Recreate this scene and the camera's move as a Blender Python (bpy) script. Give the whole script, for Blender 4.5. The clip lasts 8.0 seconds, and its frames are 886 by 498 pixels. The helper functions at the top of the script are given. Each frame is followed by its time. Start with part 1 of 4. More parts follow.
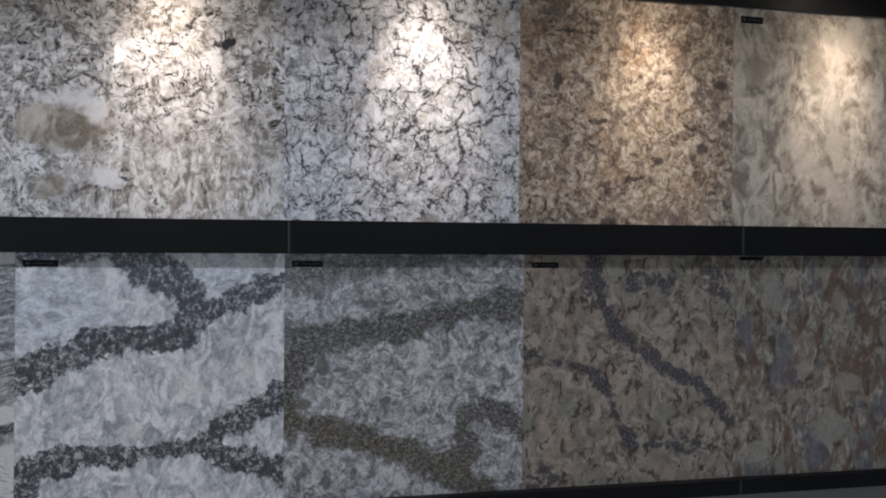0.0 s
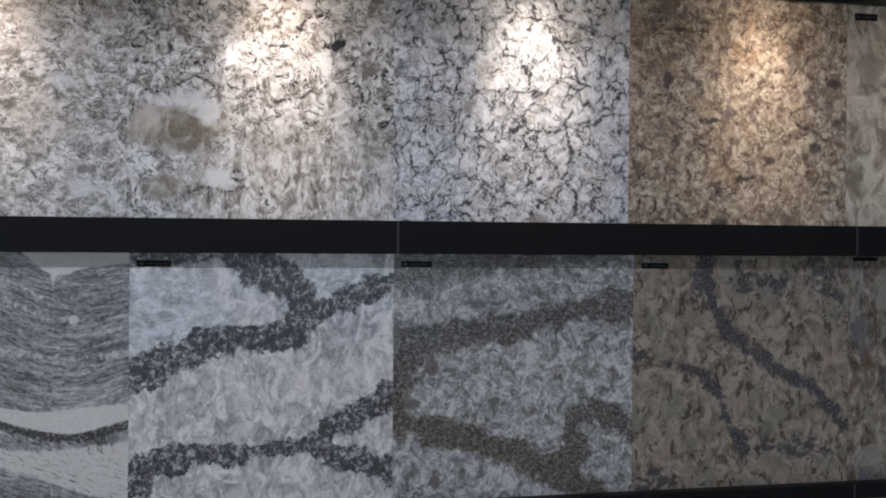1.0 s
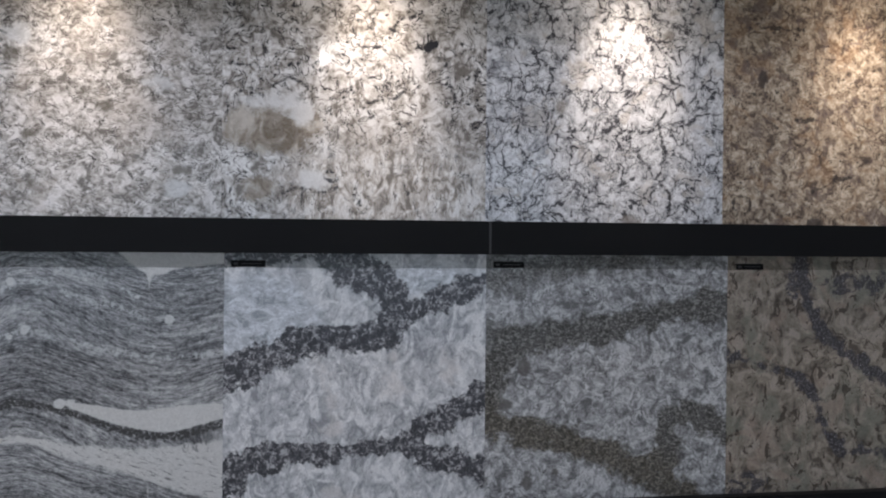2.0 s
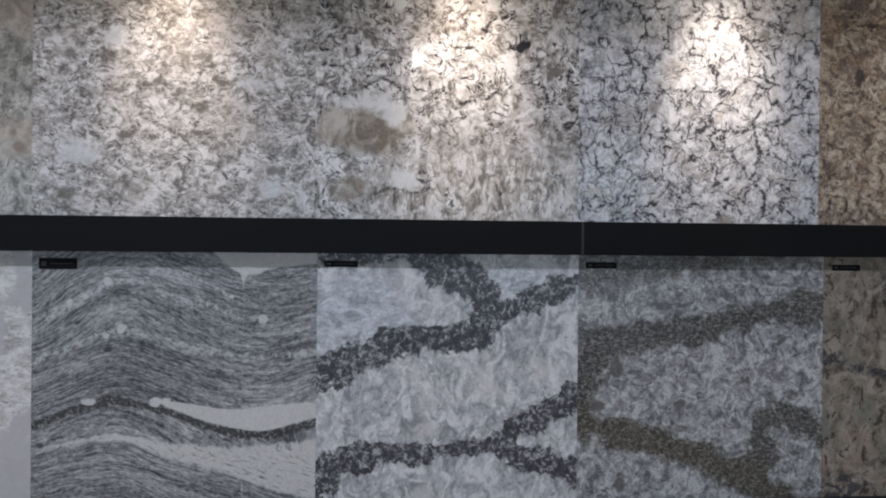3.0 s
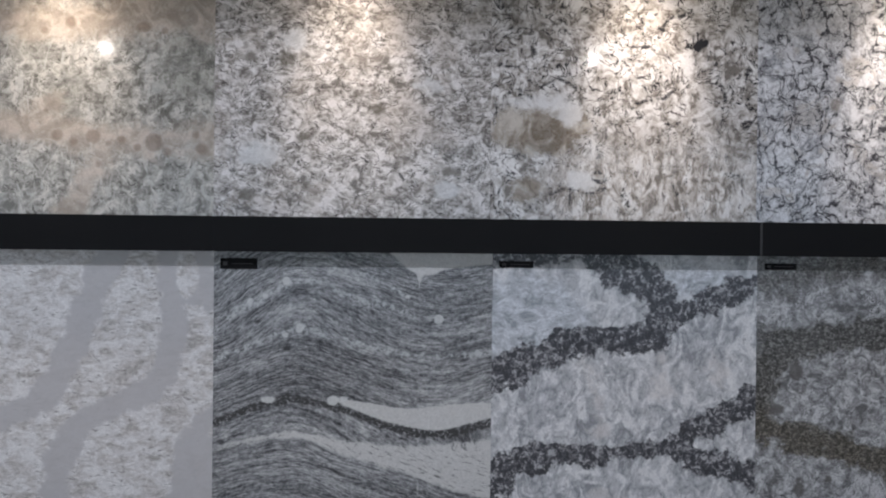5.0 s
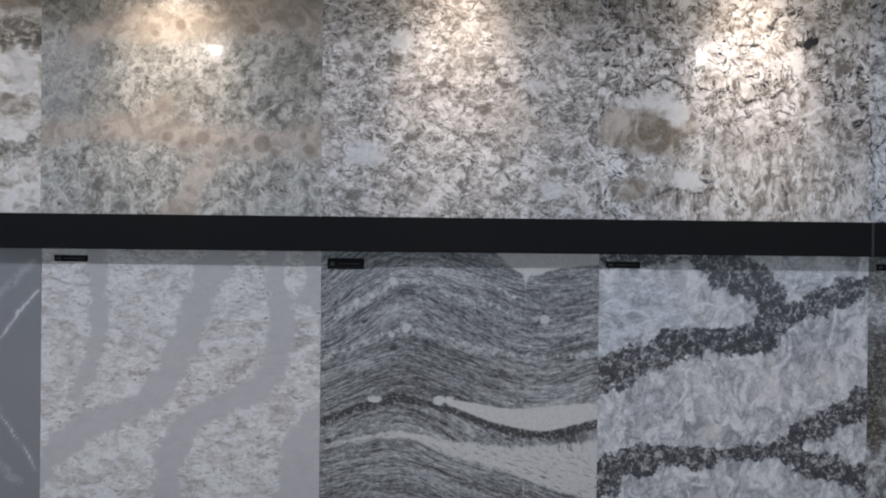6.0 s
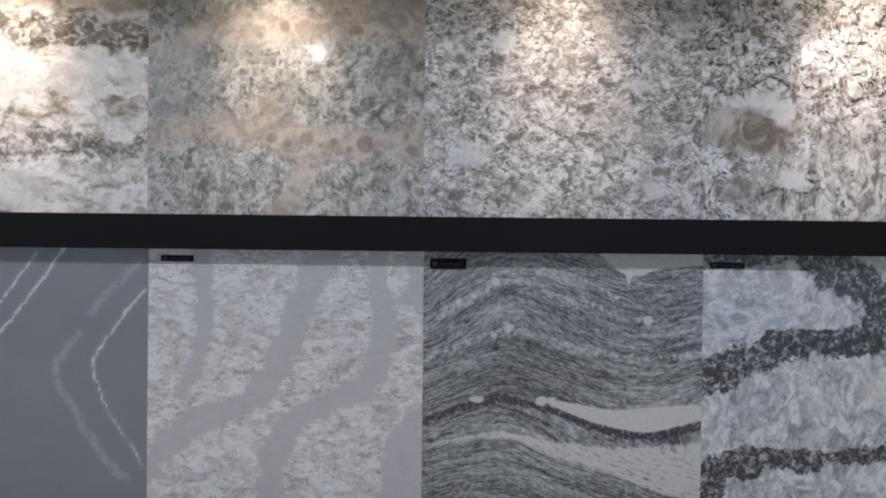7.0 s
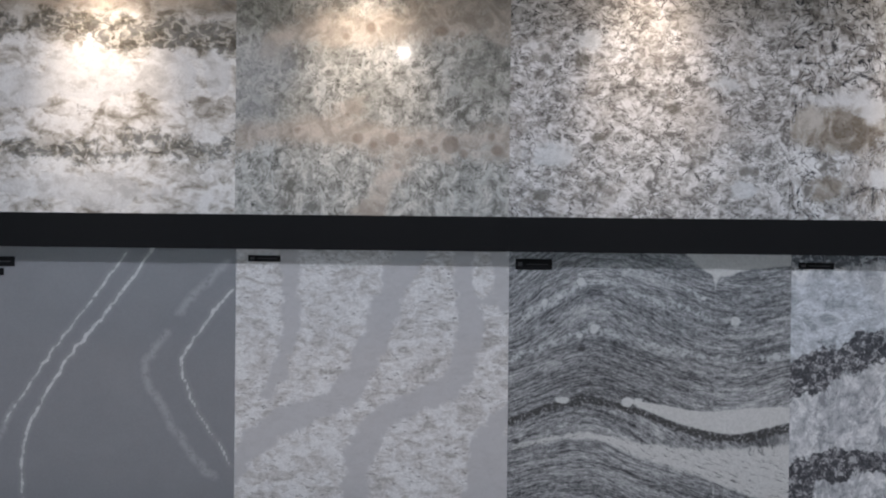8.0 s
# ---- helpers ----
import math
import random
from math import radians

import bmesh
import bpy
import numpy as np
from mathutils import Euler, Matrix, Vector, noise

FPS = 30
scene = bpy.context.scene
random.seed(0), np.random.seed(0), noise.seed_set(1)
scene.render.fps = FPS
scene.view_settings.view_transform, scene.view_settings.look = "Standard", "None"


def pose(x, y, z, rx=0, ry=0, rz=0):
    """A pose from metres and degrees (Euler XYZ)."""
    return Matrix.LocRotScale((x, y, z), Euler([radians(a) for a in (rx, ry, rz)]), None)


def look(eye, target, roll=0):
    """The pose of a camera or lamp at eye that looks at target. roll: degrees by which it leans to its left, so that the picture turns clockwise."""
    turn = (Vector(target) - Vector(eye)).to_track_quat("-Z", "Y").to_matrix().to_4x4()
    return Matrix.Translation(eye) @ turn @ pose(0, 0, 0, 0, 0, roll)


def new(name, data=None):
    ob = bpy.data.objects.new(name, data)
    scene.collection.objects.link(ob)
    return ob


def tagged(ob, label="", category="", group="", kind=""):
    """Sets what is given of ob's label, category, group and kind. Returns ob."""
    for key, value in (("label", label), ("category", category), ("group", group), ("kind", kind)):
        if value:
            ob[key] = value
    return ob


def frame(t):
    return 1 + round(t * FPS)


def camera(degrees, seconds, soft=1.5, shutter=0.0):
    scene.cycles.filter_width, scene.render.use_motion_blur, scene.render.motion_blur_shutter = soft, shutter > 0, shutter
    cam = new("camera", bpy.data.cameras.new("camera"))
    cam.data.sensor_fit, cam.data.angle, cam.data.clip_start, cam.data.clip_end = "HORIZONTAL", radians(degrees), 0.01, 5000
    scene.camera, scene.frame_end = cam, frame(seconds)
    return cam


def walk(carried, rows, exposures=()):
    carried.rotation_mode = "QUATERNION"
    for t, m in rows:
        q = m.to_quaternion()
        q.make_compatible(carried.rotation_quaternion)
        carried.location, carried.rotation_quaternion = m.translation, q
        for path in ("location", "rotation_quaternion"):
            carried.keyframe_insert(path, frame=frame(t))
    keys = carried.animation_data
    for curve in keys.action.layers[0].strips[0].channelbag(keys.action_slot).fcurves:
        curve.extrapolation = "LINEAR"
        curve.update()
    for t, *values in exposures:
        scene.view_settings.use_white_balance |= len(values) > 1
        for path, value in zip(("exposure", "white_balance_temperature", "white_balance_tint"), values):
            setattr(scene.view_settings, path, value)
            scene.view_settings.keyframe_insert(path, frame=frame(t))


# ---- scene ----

# ---- camera ----
EYE = 1.60
cam = camera(30.13, 8.0, soft=2.0)
ROWS = [
    # seconds, yaw, pitch, roll: the camera turns where it stands
    (0.0, -23.226, -0.454, 0.533),
    (0.5, -21.377, -0.464, 0.500),
    (1.0, -19.441, -0.474, 0.512),
    (1.5, -17.785, -0.480, 0.537),
    (3.0, -13.022, -0.501, 0.583),
    (3.5, -11.357, -0.512, 0.588),
    (4.0, -9.901, -0.525, 0.595),
    (5.5, -5.183, -0.553, 0.614),
    (6.0, -3.234, -0.570, 0.618),
    (6.5, -1.357, -0.587, 0.625),
    (7.0, 0.326, -0.598, 0.616),
    (7.5, 1.908, -0.608, 0.612),
    (8.0, 3.300, -0.619, 0.596),
]
walk(cam, [(t, pose(0, -3.60, EYE, 90 + pitch, 0, yaw) @ pose(0, 0, 0, 0, 0, roll)) for t, yaw, pitch, roll in ROWS],
     exposures=[(0.0, -0.22), (8.0, -0.22)])

# ---- plan ----
# upright joints between the slabs of the upper and of the lower row
EDGE_UP = [-1.270, -0.669, -0.064, 0.541, 1.148, 1.744, 2.353, 2.960]
EDGE_LOW = [-1.270, -0.665, -0.062, 0.5485, 1.152, 1.760, 2.365, 2.968]
LOW_Z, RAIL_LO, RAIL_HI, TOP_Z = EYE - 0.615, EYE - 0.043, EYE + 0.0325, EYE + 0.595
ROOM_X0, ROOM_X1, ROOM_Y, CEIL = -3.6, 4.8, -6.2, 2.765
RAIL_OUT, FASCIA_OUT = 0.05, 0.010

# ---- world and lamps ----
world = bpy.data.worlds.new("world")
scene.world = world
world.use_nodes = True
world.node_tree.nodes["Background"].inputs[0].default_value = (0.6, 0.7, 0.85, 1)
world.node_tree.nodes["Background"].inputs[1].default_value = 0.15


def lamp(name, kind, m, energy, colour, **kw):
    data = bpy.data.lights.new(name, kind)
    data.energy, data.color = energy, colour
    if kind == "AREA":
        data.shape, data.size, data.size_y = "RECTANGLE", kw["size"][0], kw["size"][1]
    if kind == "SPOT":
        data.spot_size, data.spot_blend, data.shadow_soft_size = radians(kw["angle"]), kw["blend"], kw["radius"]
    ob = new(name, data)
    ob.matrix_world = m
    return ob


COOL, WARM = (0.82, 0.86, 1.0), (1.0, 0.83, 0.695)
TROFFERS = [(-1.5, -1.8), (0.6, -1.8), (2.7, -1.8)]
for (x, y), watt in zip(TROFFERS, (29, 23, 8)):
    lamp("troffer_light", "AREA", pose(x, y, CEIL - 0.02), watt, COOL, size=(1.16, 0.26))
PENDANTS = [(1.595, -3.86), (-0.617, -3.86)]
PENDANT_Z = EYE + 0.832
for x, y in PENDANTS:
    lamp("pendant_beam", "SPOT", pose(x, y, PENDANT_Z - 0.035), 48, (0.98, 0.97, 1.0), angle=120, blend=0.6, radius=0.045)
WINDOW = (-3.2, 3.6, 1.08, 2.20)   # x, x, z, z of the glazing in the back wall
lamp("window_daylight", "AREA", look(((WINDOW[0] + WINDOW[1]) / 2, ROOM_Y - 0.05, (WINDOW[2] + WINDOW[3]) / 2), ((WINDOW[0] + WINDOW[1]) / 2, 0, (WINDOW[2] + WINDOW[3]) / 2)), 24, (0.66, 0.82, 1.0), size=(WINDOW[1] - WINDOW[0], WINDOW[3] - WINDOW[2]))
# the spots under the hood: x, aim in x, strength
SPOTS = [(-0.95, -0.96, 1.5), (-0.385, -0.385, 1.2), (0.23, 0.23, 1.05), (0.88, 0.88, 1.35), (1.49, 1.49, 1.5), (2.10, 2.10, 1.3), (2.67, 2.66, 1.25)]
SPOT_OUT, SPOT_Z = 0.22, TOP_Z + 0.11
for x, ax, k in SPOTS:
    aim = look((x, -SPOT_OUT, SPOT_Z), (ax, 0.0, TOP_Z - 0.25))
    lamp("track_spot_beam", "SPOT", aim, 12.0 * k, WARM, angle=46, blend=1.0, radius=0.03)
    lamp("track_spot_spill", "SPOT", aim, 2.7 * k ** 0.5, WARM, angle=112, blend=1.0, radius=0.03)


# ---- shader helper ----
class Sheet:
    """A node material, written as sums."""

    def __init__(self, name):
        self.mat = bpy.data.materials.new(name)
        self.mat.use_nodes = True
        self.tree = self.mat.node_tree
        self.bsdf = self.tree.nodes["Principled BSDF"]

    def node(self, kind, **props):
        n = self.tree.nodes.new(kind)
        for key, value in props.items():
            setattr(n, key, value)
        return n

    def put(self, socket, value):
        if isinstance(value, bpy.types.NodeSocket):
            self.tree.links.new(value, socket)
        elif isinstance(value, (tuple, list)) and socket.type == "RGBA":
            socket.default_value = (*value[:3], 1)
        else:
            socket.default_value = value

    def m(self, op, a, b=0.0, c=0.0, clamp=False):
        n = self.node("ShaderNodeMath", operation=op, use_clamp=clamp)
        for i, v in enumerate((a, b, c)):
            self.put(n.inputs[i], v)
        return n.outputs[0]

    def step(self, v, lo, hi):
        """0 below lo, 1 above hi, smooth between; lo may be the larger."""
        n = self.node("ShaderNodeMapRange", interpolation_type="SMOOTHSTEP")
        a, b, flip = (lo, hi, False) if lo < hi else (hi, lo, True)
        self.put(n.inputs["Value"], v)
        n.inputs["From Min"].default_value, n.inputs["From Max"].default_value = a, b
        n.inputs["To Min"].default_value, n.inputs["To Max"].default_value = (1, 0) if flip else (0, 1)
        return n.outputs["Result"]

    def place(self):
        return self.node("ShaderNodeTexCoord").outputs["Object"]

    def field(self, name):
        n = self.node("ShaderNodeAttribute", attribute_name=name)
        return n.outputs["Fac"]

    def stretch(self, vec, scale, shift=(0, 0, 0), turn=0.0):
        n = self.node("ShaderNodeMapping")
        self.put(n.inputs["Vector"], vec)
        n.inputs["Scale"].default_value, n.inputs["Location"].default_value = scale, shift
        n.inputs["Rotation"].default_value = (0, radians(turn), 0)
        return n.outputs[0]

    def noise(self, vec, scale, detail=3.0, rough=0.55, distort=0.0, colour=False):
        n = self.node("ShaderNodeTexNoise")
        self.put(n.inputs["Vector"], vec)
        for key, v in (("Scale", scale), ("Detail", detail), ("Roughness", rough), ("Distortion", distort)):
            self.put(n.inputs[key], v)
        return n.outputs["Color" if colour else "Fac"]

    def cells(self, vec, scale, feature="F1", out="Distance"):
        n = self.node("ShaderNodeTexVoronoi", feature=feature)
        self.put(n.inputs["Vector"], vec)
        self.put(n.inputs["Scale"], scale)
        return n.outputs[out]

    def warp(self, vec, scale, amount, detail=2.0):
        """vec pushed about by noise, amount in metres."""
        n = self.node("ShaderNodeVectorMath", operation="MULTIPLY_ADD")
        s = self.node("ShaderNodeVectorMath", operation="SUBTRACT")
        self.put(s.inputs[0], self.noise(vec, scale, detail, 0.5, 0.0, True))
        s.inputs[1].default_value = (0.5, 0.5, 0.5)
        self.put(n.inputs[0], s.outputs[0])
        n.inputs[1].default_value = (2 * amount,) * 3
        self.put(n.inputs[2], vec)
        return n.outputs[0]

    def mix(self, f, a, b, blend="MIX"):
        n = self.node("ShaderNodeMix", data_type="RGBA", blend_type=blend)
        self.put(n.inputs[0], f)
        self.put(n.inputs[6], a)
        self.put(n.inputs[7], b)
        return n.outputs[2]

    def ramp(self, v, *stops):
        """Colours along v: (place, colour), joined by straight lines."""
        n = self.node("ShaderNodeValToRGB")
        self.put(n.inputs[0], v)
        e = n.color_ramp.elements
        while len(e) < len(stops):
            e.new(1.0)
        for k, (at, c) in enumerate(stops):
            e[k].position, e[k].color = at, (*c, 1)
        return n.outputs[0]

    def ridge(self, v, width, centre=0.5):
        """1 on the line where v meets centre, 0 past width."""
        return self.step(self.m("ABSOLUTE", self.m("SUBTRACT", v, centre)), width, width * 0.25)

    def both(self, a, b):
        return self.m("MULTIPLY", a, b)

    def finish(self, colour, rough=0.12, bump=None, strength=0.15, depth=0.001, metal=0.0, spec=0.5):
        self.put(self.bsdf.inputs["Base Color"], colour)
        self.put(self.bsdf.inputs["Roughness"], rough)
        self.put(self.bsdf.inputs["Metallic"], metal)
        self.put(self.bsdf.inputs["Specular IOR Level"], spec)
        if bump is not None:
            b = self.node("ShaderNodeBump")
            b.inputs["Strength"].default_value, b.inputs["Distance"].default_value = strength, depth
            self.put(b.inputs["Height"], bump)
            self.put(self.bsdf.inputs["Normal"], b.outputs[0])
        return self.mat


# ---- stone materials ----
GLOSS = 0.05


def grain(s, p, colour, size=420.0, amount=0.35):
    """Fine quartz grain, lighter and darker."""
    g = s.noise(p, size, 2.0, 0.6)
    c = s.cells(p, size * 0.6, "F1", "Color")
    sep = s.node("ShaderNodeSeparateColor")
    s.put(sep.inputs[0], c)
    k = s.m("ADD", s.m("MULTIPLY", s.m("SUBTRACT", g, 0.5), amount * 1.6), s.m("MULTIPLY", s.m("SUBTRACT", sep.outputs[0], 0.5), amount * 0.5))
    k = s.m("ADD", k, 1.0)
    n = s.node("ShaderNodeVectorMath", operation="SCALE")
    s.put(n.inputs[0], colour)
    s.put(n.inputs["Scale"], k)
    return n.outputs[0]


def flow(s, p, scale, seed=0.0, squash=(1, 1, 1), fold=1.0, detail=4.0, rough=0.50):
    """Folded cloud: noise pushed about twice, so that it streams and curls. About 0.3 to 0.7."""
    q = s.stretch(p, squash, (seed, seed * 0.7, seed * 1.3))
    w = s.warp(q, scale * 0.45, 0.55 * fold / scale, 2)
    w = s.warp(w, scale * 1.4, 0.24 * fold / scale, 3)
    return s.noise(w, scale, detail, rough, 1.1 * fold)


def marble(s, p, bright, light, mid, shade, dark, scale=20.0, seed=0.0, squash=(1, 1, 1), fold=1.0, fine=0.5, lean=0.0, lines=0.5, line_part=(0.48, 0.60), thin=0.013):
    """Clumped stone: a folded field laid out in tones from shade to bright, broken by a finer one, with short curled dark lines on the hems. lean above 0 darkens."""
    a = flow(s, p, scale, seed, squash, fold)
    b = flow(s, p, scale * 2.3, seed + 5.0, squash, fold, 3.0, 0.5)
    v = s.m("ADD", s.m("MULTIPLY", a, 1.0 - 0.55 * fine), s.m("MULTIPLY", b, 0.55 * fine))
    o = lean * 0.1
    col = s.ramp(v, (0.39 + o, shade), (0.445 + o, mid), (0.488 + o, tuple(0.55 * x + 0.45 * y for x, y in zip(mid, light))), (0.53 + o, light), (0.59 + o, bright))
    # hems: where the fine field crosses its middle inside the darker parts
    part = s.step(flow(s, p, scale * 0.8, seed + 11.0, squash, fold, 4.0, 0.6), *line_part)
    width = s.m("MULTIPLY_ADD", s.noise(p, scale * 3.0, 3.0, 0.6), 2.4 * thin, -0.55 * thin)
    c = flow(s, p, scale * 1.15, seed + 17.0, squash, fold * 1.25, 3.0, 0.5)
    line = s.step(s.m("SUBTRACT", s.m("ABSOLUTE", s.m("SUBTRACT", c, 0.5)), width), thin * 0.5, -thin * 0.35)
    hem = s.step(s.m("SUBTRACT", s.m("ABSOLUTE", s.m("SUBTRACT", c, 0.5)), width), thin * 3.5, 0.0)
    col = s.mix(s.m("MULTIPLY", s.both(hem, part), 0.55 * lines), col, shade)
    return s.mix(s.m("MULTIPLY", s.both(line, part), lines), col, dark)


def strokes(s, p, name, colour, dark, amount=0.9, ragged=0.006, scale=70.0, soft=0.002):
    """Drawn dark lines with ragged, broken edges."""
    k = inside(s, s.field(name), edge_noise(s, p, ragged, scale, 1.3), soft)
    gaps = s.step(s.noise(p, scale * 0.8, 3.0, 0.65), 0.36, 0.50)
    return s.mix(s.m("MULTIPLY", s.both(k, gaps), amount), colour, dark)


def edge_noise(s, p, amount, scale=45.0, seed=0.0):
    """Signed ragged offset in metres for the borders of bands and patches, at two sizes."""
    q = s.stretch(p, (1, 1, 1), (seed, 2 * seed, 0))
    n = s.noise(q, scale, 4.0, 0.7, 0.4)
    big = s.noise(q, scale * 0.35, 2.0, 0.5)
    k = s.m("ADD", s.m("MULTIPLY", s.m("SUBTRACT", n, 0.5), 2 * amount), s.m("MULTIPLY", s.m("SUBTRACT", big, 0.5), 1.6 * amount))
    return k


def inside(s, field, ragged, soft=0.004):
    """1 inside a shape given by its distance field."""
    return s.step(s.m("ADD", field, ragged), soft, -soft)


def stone_upper_a():
    s = Sheet("banded_cream_stone")
    p = s.place()
    base = marble(s, p, (0.80, 0.79, 0.77), (0.70, 0.68, 0.65), (0.46, 0.43, 0.385), (0.27, 0.245, 0.21), (0.12, 0.105, 0.08), 22, 4.0, (0.75, 1, 1.1), 0.9, 0.6, -0.12, 0.5, (0.54, 0.64))
    white = inside(s, s.field("patch"), edge_noise(s, p, 0.03, 22))
    base = s.mix(s.m("MULTIPLY", white, 0.6), base, s.mix(s.noise(p, 30, 4, 0.6), (0.58, 0.58, 0.58), (0.74, 0.74, 0.73)))
    top = inside(s, s.field("cap"), edge_noise(s, p, 0.03, 25), 0.02)
    cap = marble(s, p, (0.56, 0.49, 0.41), (0.48, 0.415, 0.345), (0.36, 0.31, 0.255), (0.22, 0.185, 0.15), (0.09, 0.08, 0.065), 14, 8.0, (0.5, 1, 1.2), 1.1, 0.3, 0.0, 0.6)
    base = s.mix(s.m("MULTIPLY", top, 0.8), base, cap)
    band = inside(s, s.field("band"), edge_noise(s, p, 0.05, 30), 0.010)
    fleck = flow(s, p, 60, 2.0, (0.8, 1, 1), 1.0)
    brown = s.ramp(fleck, (0.42, (0.055, 0.050, 0.038)), (0.50, (0.15, 0.135, 0.105)), (0.55, (0.30, 0.275, 0.23)), (0.62, (0.52, 0.49, 0.44)))
    base = s.mix(s.m("MULTIPLY", band, 0.78), base, brown)
    return s.finish(grain(s, p, base, 420, 0.2), GLOSS)


def stone_upper_b():
    s = Sheet("sage_and_blush_stone")
    p = s.place()
    base = marble(s, p, (0.60, 0.59, 0.555), (0.435, 0.43, 0.40), (0.305, 0.303, 0.28), (0.185, 0.182, 0.165), (0.07, 0.07, 0.06), 30, 9.0, (1, 1, 1), 1.1, 0.75, 0.0, 0.85, (0.46, 0.57))
    pale = s.step(flow(s, p, 26, 31.0, (1.3, 1, 0.8), 1.0, 3.0, 0.5), 0.56, 0.63)
    base = s.mix(s.m("MULTIPLY", pale, 0.6), base, (0.60, 0.61, 0.585))
    shaded = inside(s, s.field("deep"), edge_noise(s, p, 0.04, 22), 0.03)
    rough = marble(s, p, (0.44, 0.44, 0.40), (0.30, 0.30, 0.27), (0.20, 0.20, 0.18), (0.11, 0.11, 0.10), (0.05, 0.05, 0.045), 34, 19.0, (1, 1, 1), 1.0, 0.6, 0.0, 0.8)
    base = s.mix(s.m("MULTIPLY", shaded, 0.75), base, rough)
    blush = inside(s, s.field("band"), edge_noise(s, p, 0.05, 24), 0.025)
    pink = s.mix(s.step(flow(s, p, 22, 3.0), 0.40, 0.62), (0.37, 0.325, 0.275), (0.55, 0.49, 0.43))
    base = s.mix(s.m("MULTIPLY", blush, 0.85), base, pink)
    spot = inside(s, s.field("dots"), edge_noise(s, p, 0.003, 70), 0.004)
    base = s.mix(s.m("MULTIPLY", spot, 0.62), base, (0.235, 0.185, 0.145))
    blue = inside(s, s.field("patch"), edge_noise(s, p, 0.04, 20), 0.03)
    base = s.mix(s.m("MULTIPLY", blue, 0.5), base, (0.36, 0.375, 0.385))
    return s.finish(grain(s, p, base, 420, 0.25), GLOSS)


def stone_upper_c():
    s = Sheet("grey_white_swirled_stone")
    p = s.place()
    base = marble(s, p, (0.77, 0.76, 0.76), (0.62, 0.61, 0.60), (0.37, 0.355, 0.34), (0.19, 0.18, 0.17), (0.075, 0.07, 0.068), 32, 14.0, (0.8, 1, 1.05), 1.0, 0.85, 0.0, 0.95, (0.40, 0.52), 0.015)
    taupe = s.step(flow(s, p, 11, 23.0, (1, 1, 1), 0.8, 3.0, 0.5), 0.50, 0.62)
    base = s.mix(s.m("MULTIPLY", taupe, 0.30), base, (0.44, 0.40, 0.36))
    patch = inside(s, s.field("patch"), edge_noise(s, p, 0.03, 26), 0.006)
    base = s.mix(s.m("MULTIPLY", patch, 0.75), base, (0.68, 0.70, 0.71))
    chips = inside(s, s.field("chip"), edge_noise(s, p, 0.014, 50), 0.006)
    base = s.mix(s.m("MULTIPLY", chips, 0.8), base, (0.15, 0.14, 0.12))
    return s.finish(grain(s, p, base, 420, 0.2), GLOSS)


def stone_upper_d():
    s = Sheet("white_stone_with_taupe_clouds")
    p = s.place()
    base = marble(s, p, (0.80, 0.80, 0.80), (0.67, 0.665, 0.66), (0.41, 0.39, 0.37), (0.20, 0.185, 0.17), (0.04, 0.04, 0.045), 20, 21.0, (1.0, 1, 1), 1.3, 0.7, -0.03, 1.0, (0.43, 0.51), 0.021)
    drip = marble(s, p, (0.80, 0.795, 0.785), (0.66, 0.64, 0.615), (0.39, 0.355, 0.32), (0.20, 0.18, 0.158), (0.045, 0.045, 0.045), 22, 24.0, (1.2, 1, 0.75), 1.3, 0.7, 0.0, 0.9, (0.46, 0.56))
    base = s.mix(inside(s, s.field("drip"), edge_noise(s, p, 0.08, 12), 0.06), base, drip)
    patch = inside(s, s.field("patch"), edge_noise(s, p, 0.045, 20), 0.012)
    cloud = s.ramp(flow(s, p, 16, 41.0), (0.42, (0.20, 0.165, 0.125)), (0.52, (0.33, 0.29, 0.24)), (0.64, (0.58, 0.55, 0.50)))
    base = s.mix(s.m("MULTIPLY", patch, 0.88), base, cloud)
    pale = inside(s, s.field("pale"), edge_noise(s, p, 0.028, 28), 0.008)
    base = s.mix(s.m("MULTIPLY", pale, 0.85), base, (0.74, 0.75, 0.755))
    base = strokes(s, p, "lines", base, (0.045, 0.045, 0.05), 0.95, 0.005, 80)
    chip = inside(s, s.field("chip"), edge_noise(s, p, 0.008, 60), 0.002)
    base = s.mix(chip, base, (0.035, 0.035, 0.04))
    return s.finish(grain(s, p, base, 420, 0.18), GLOSS)


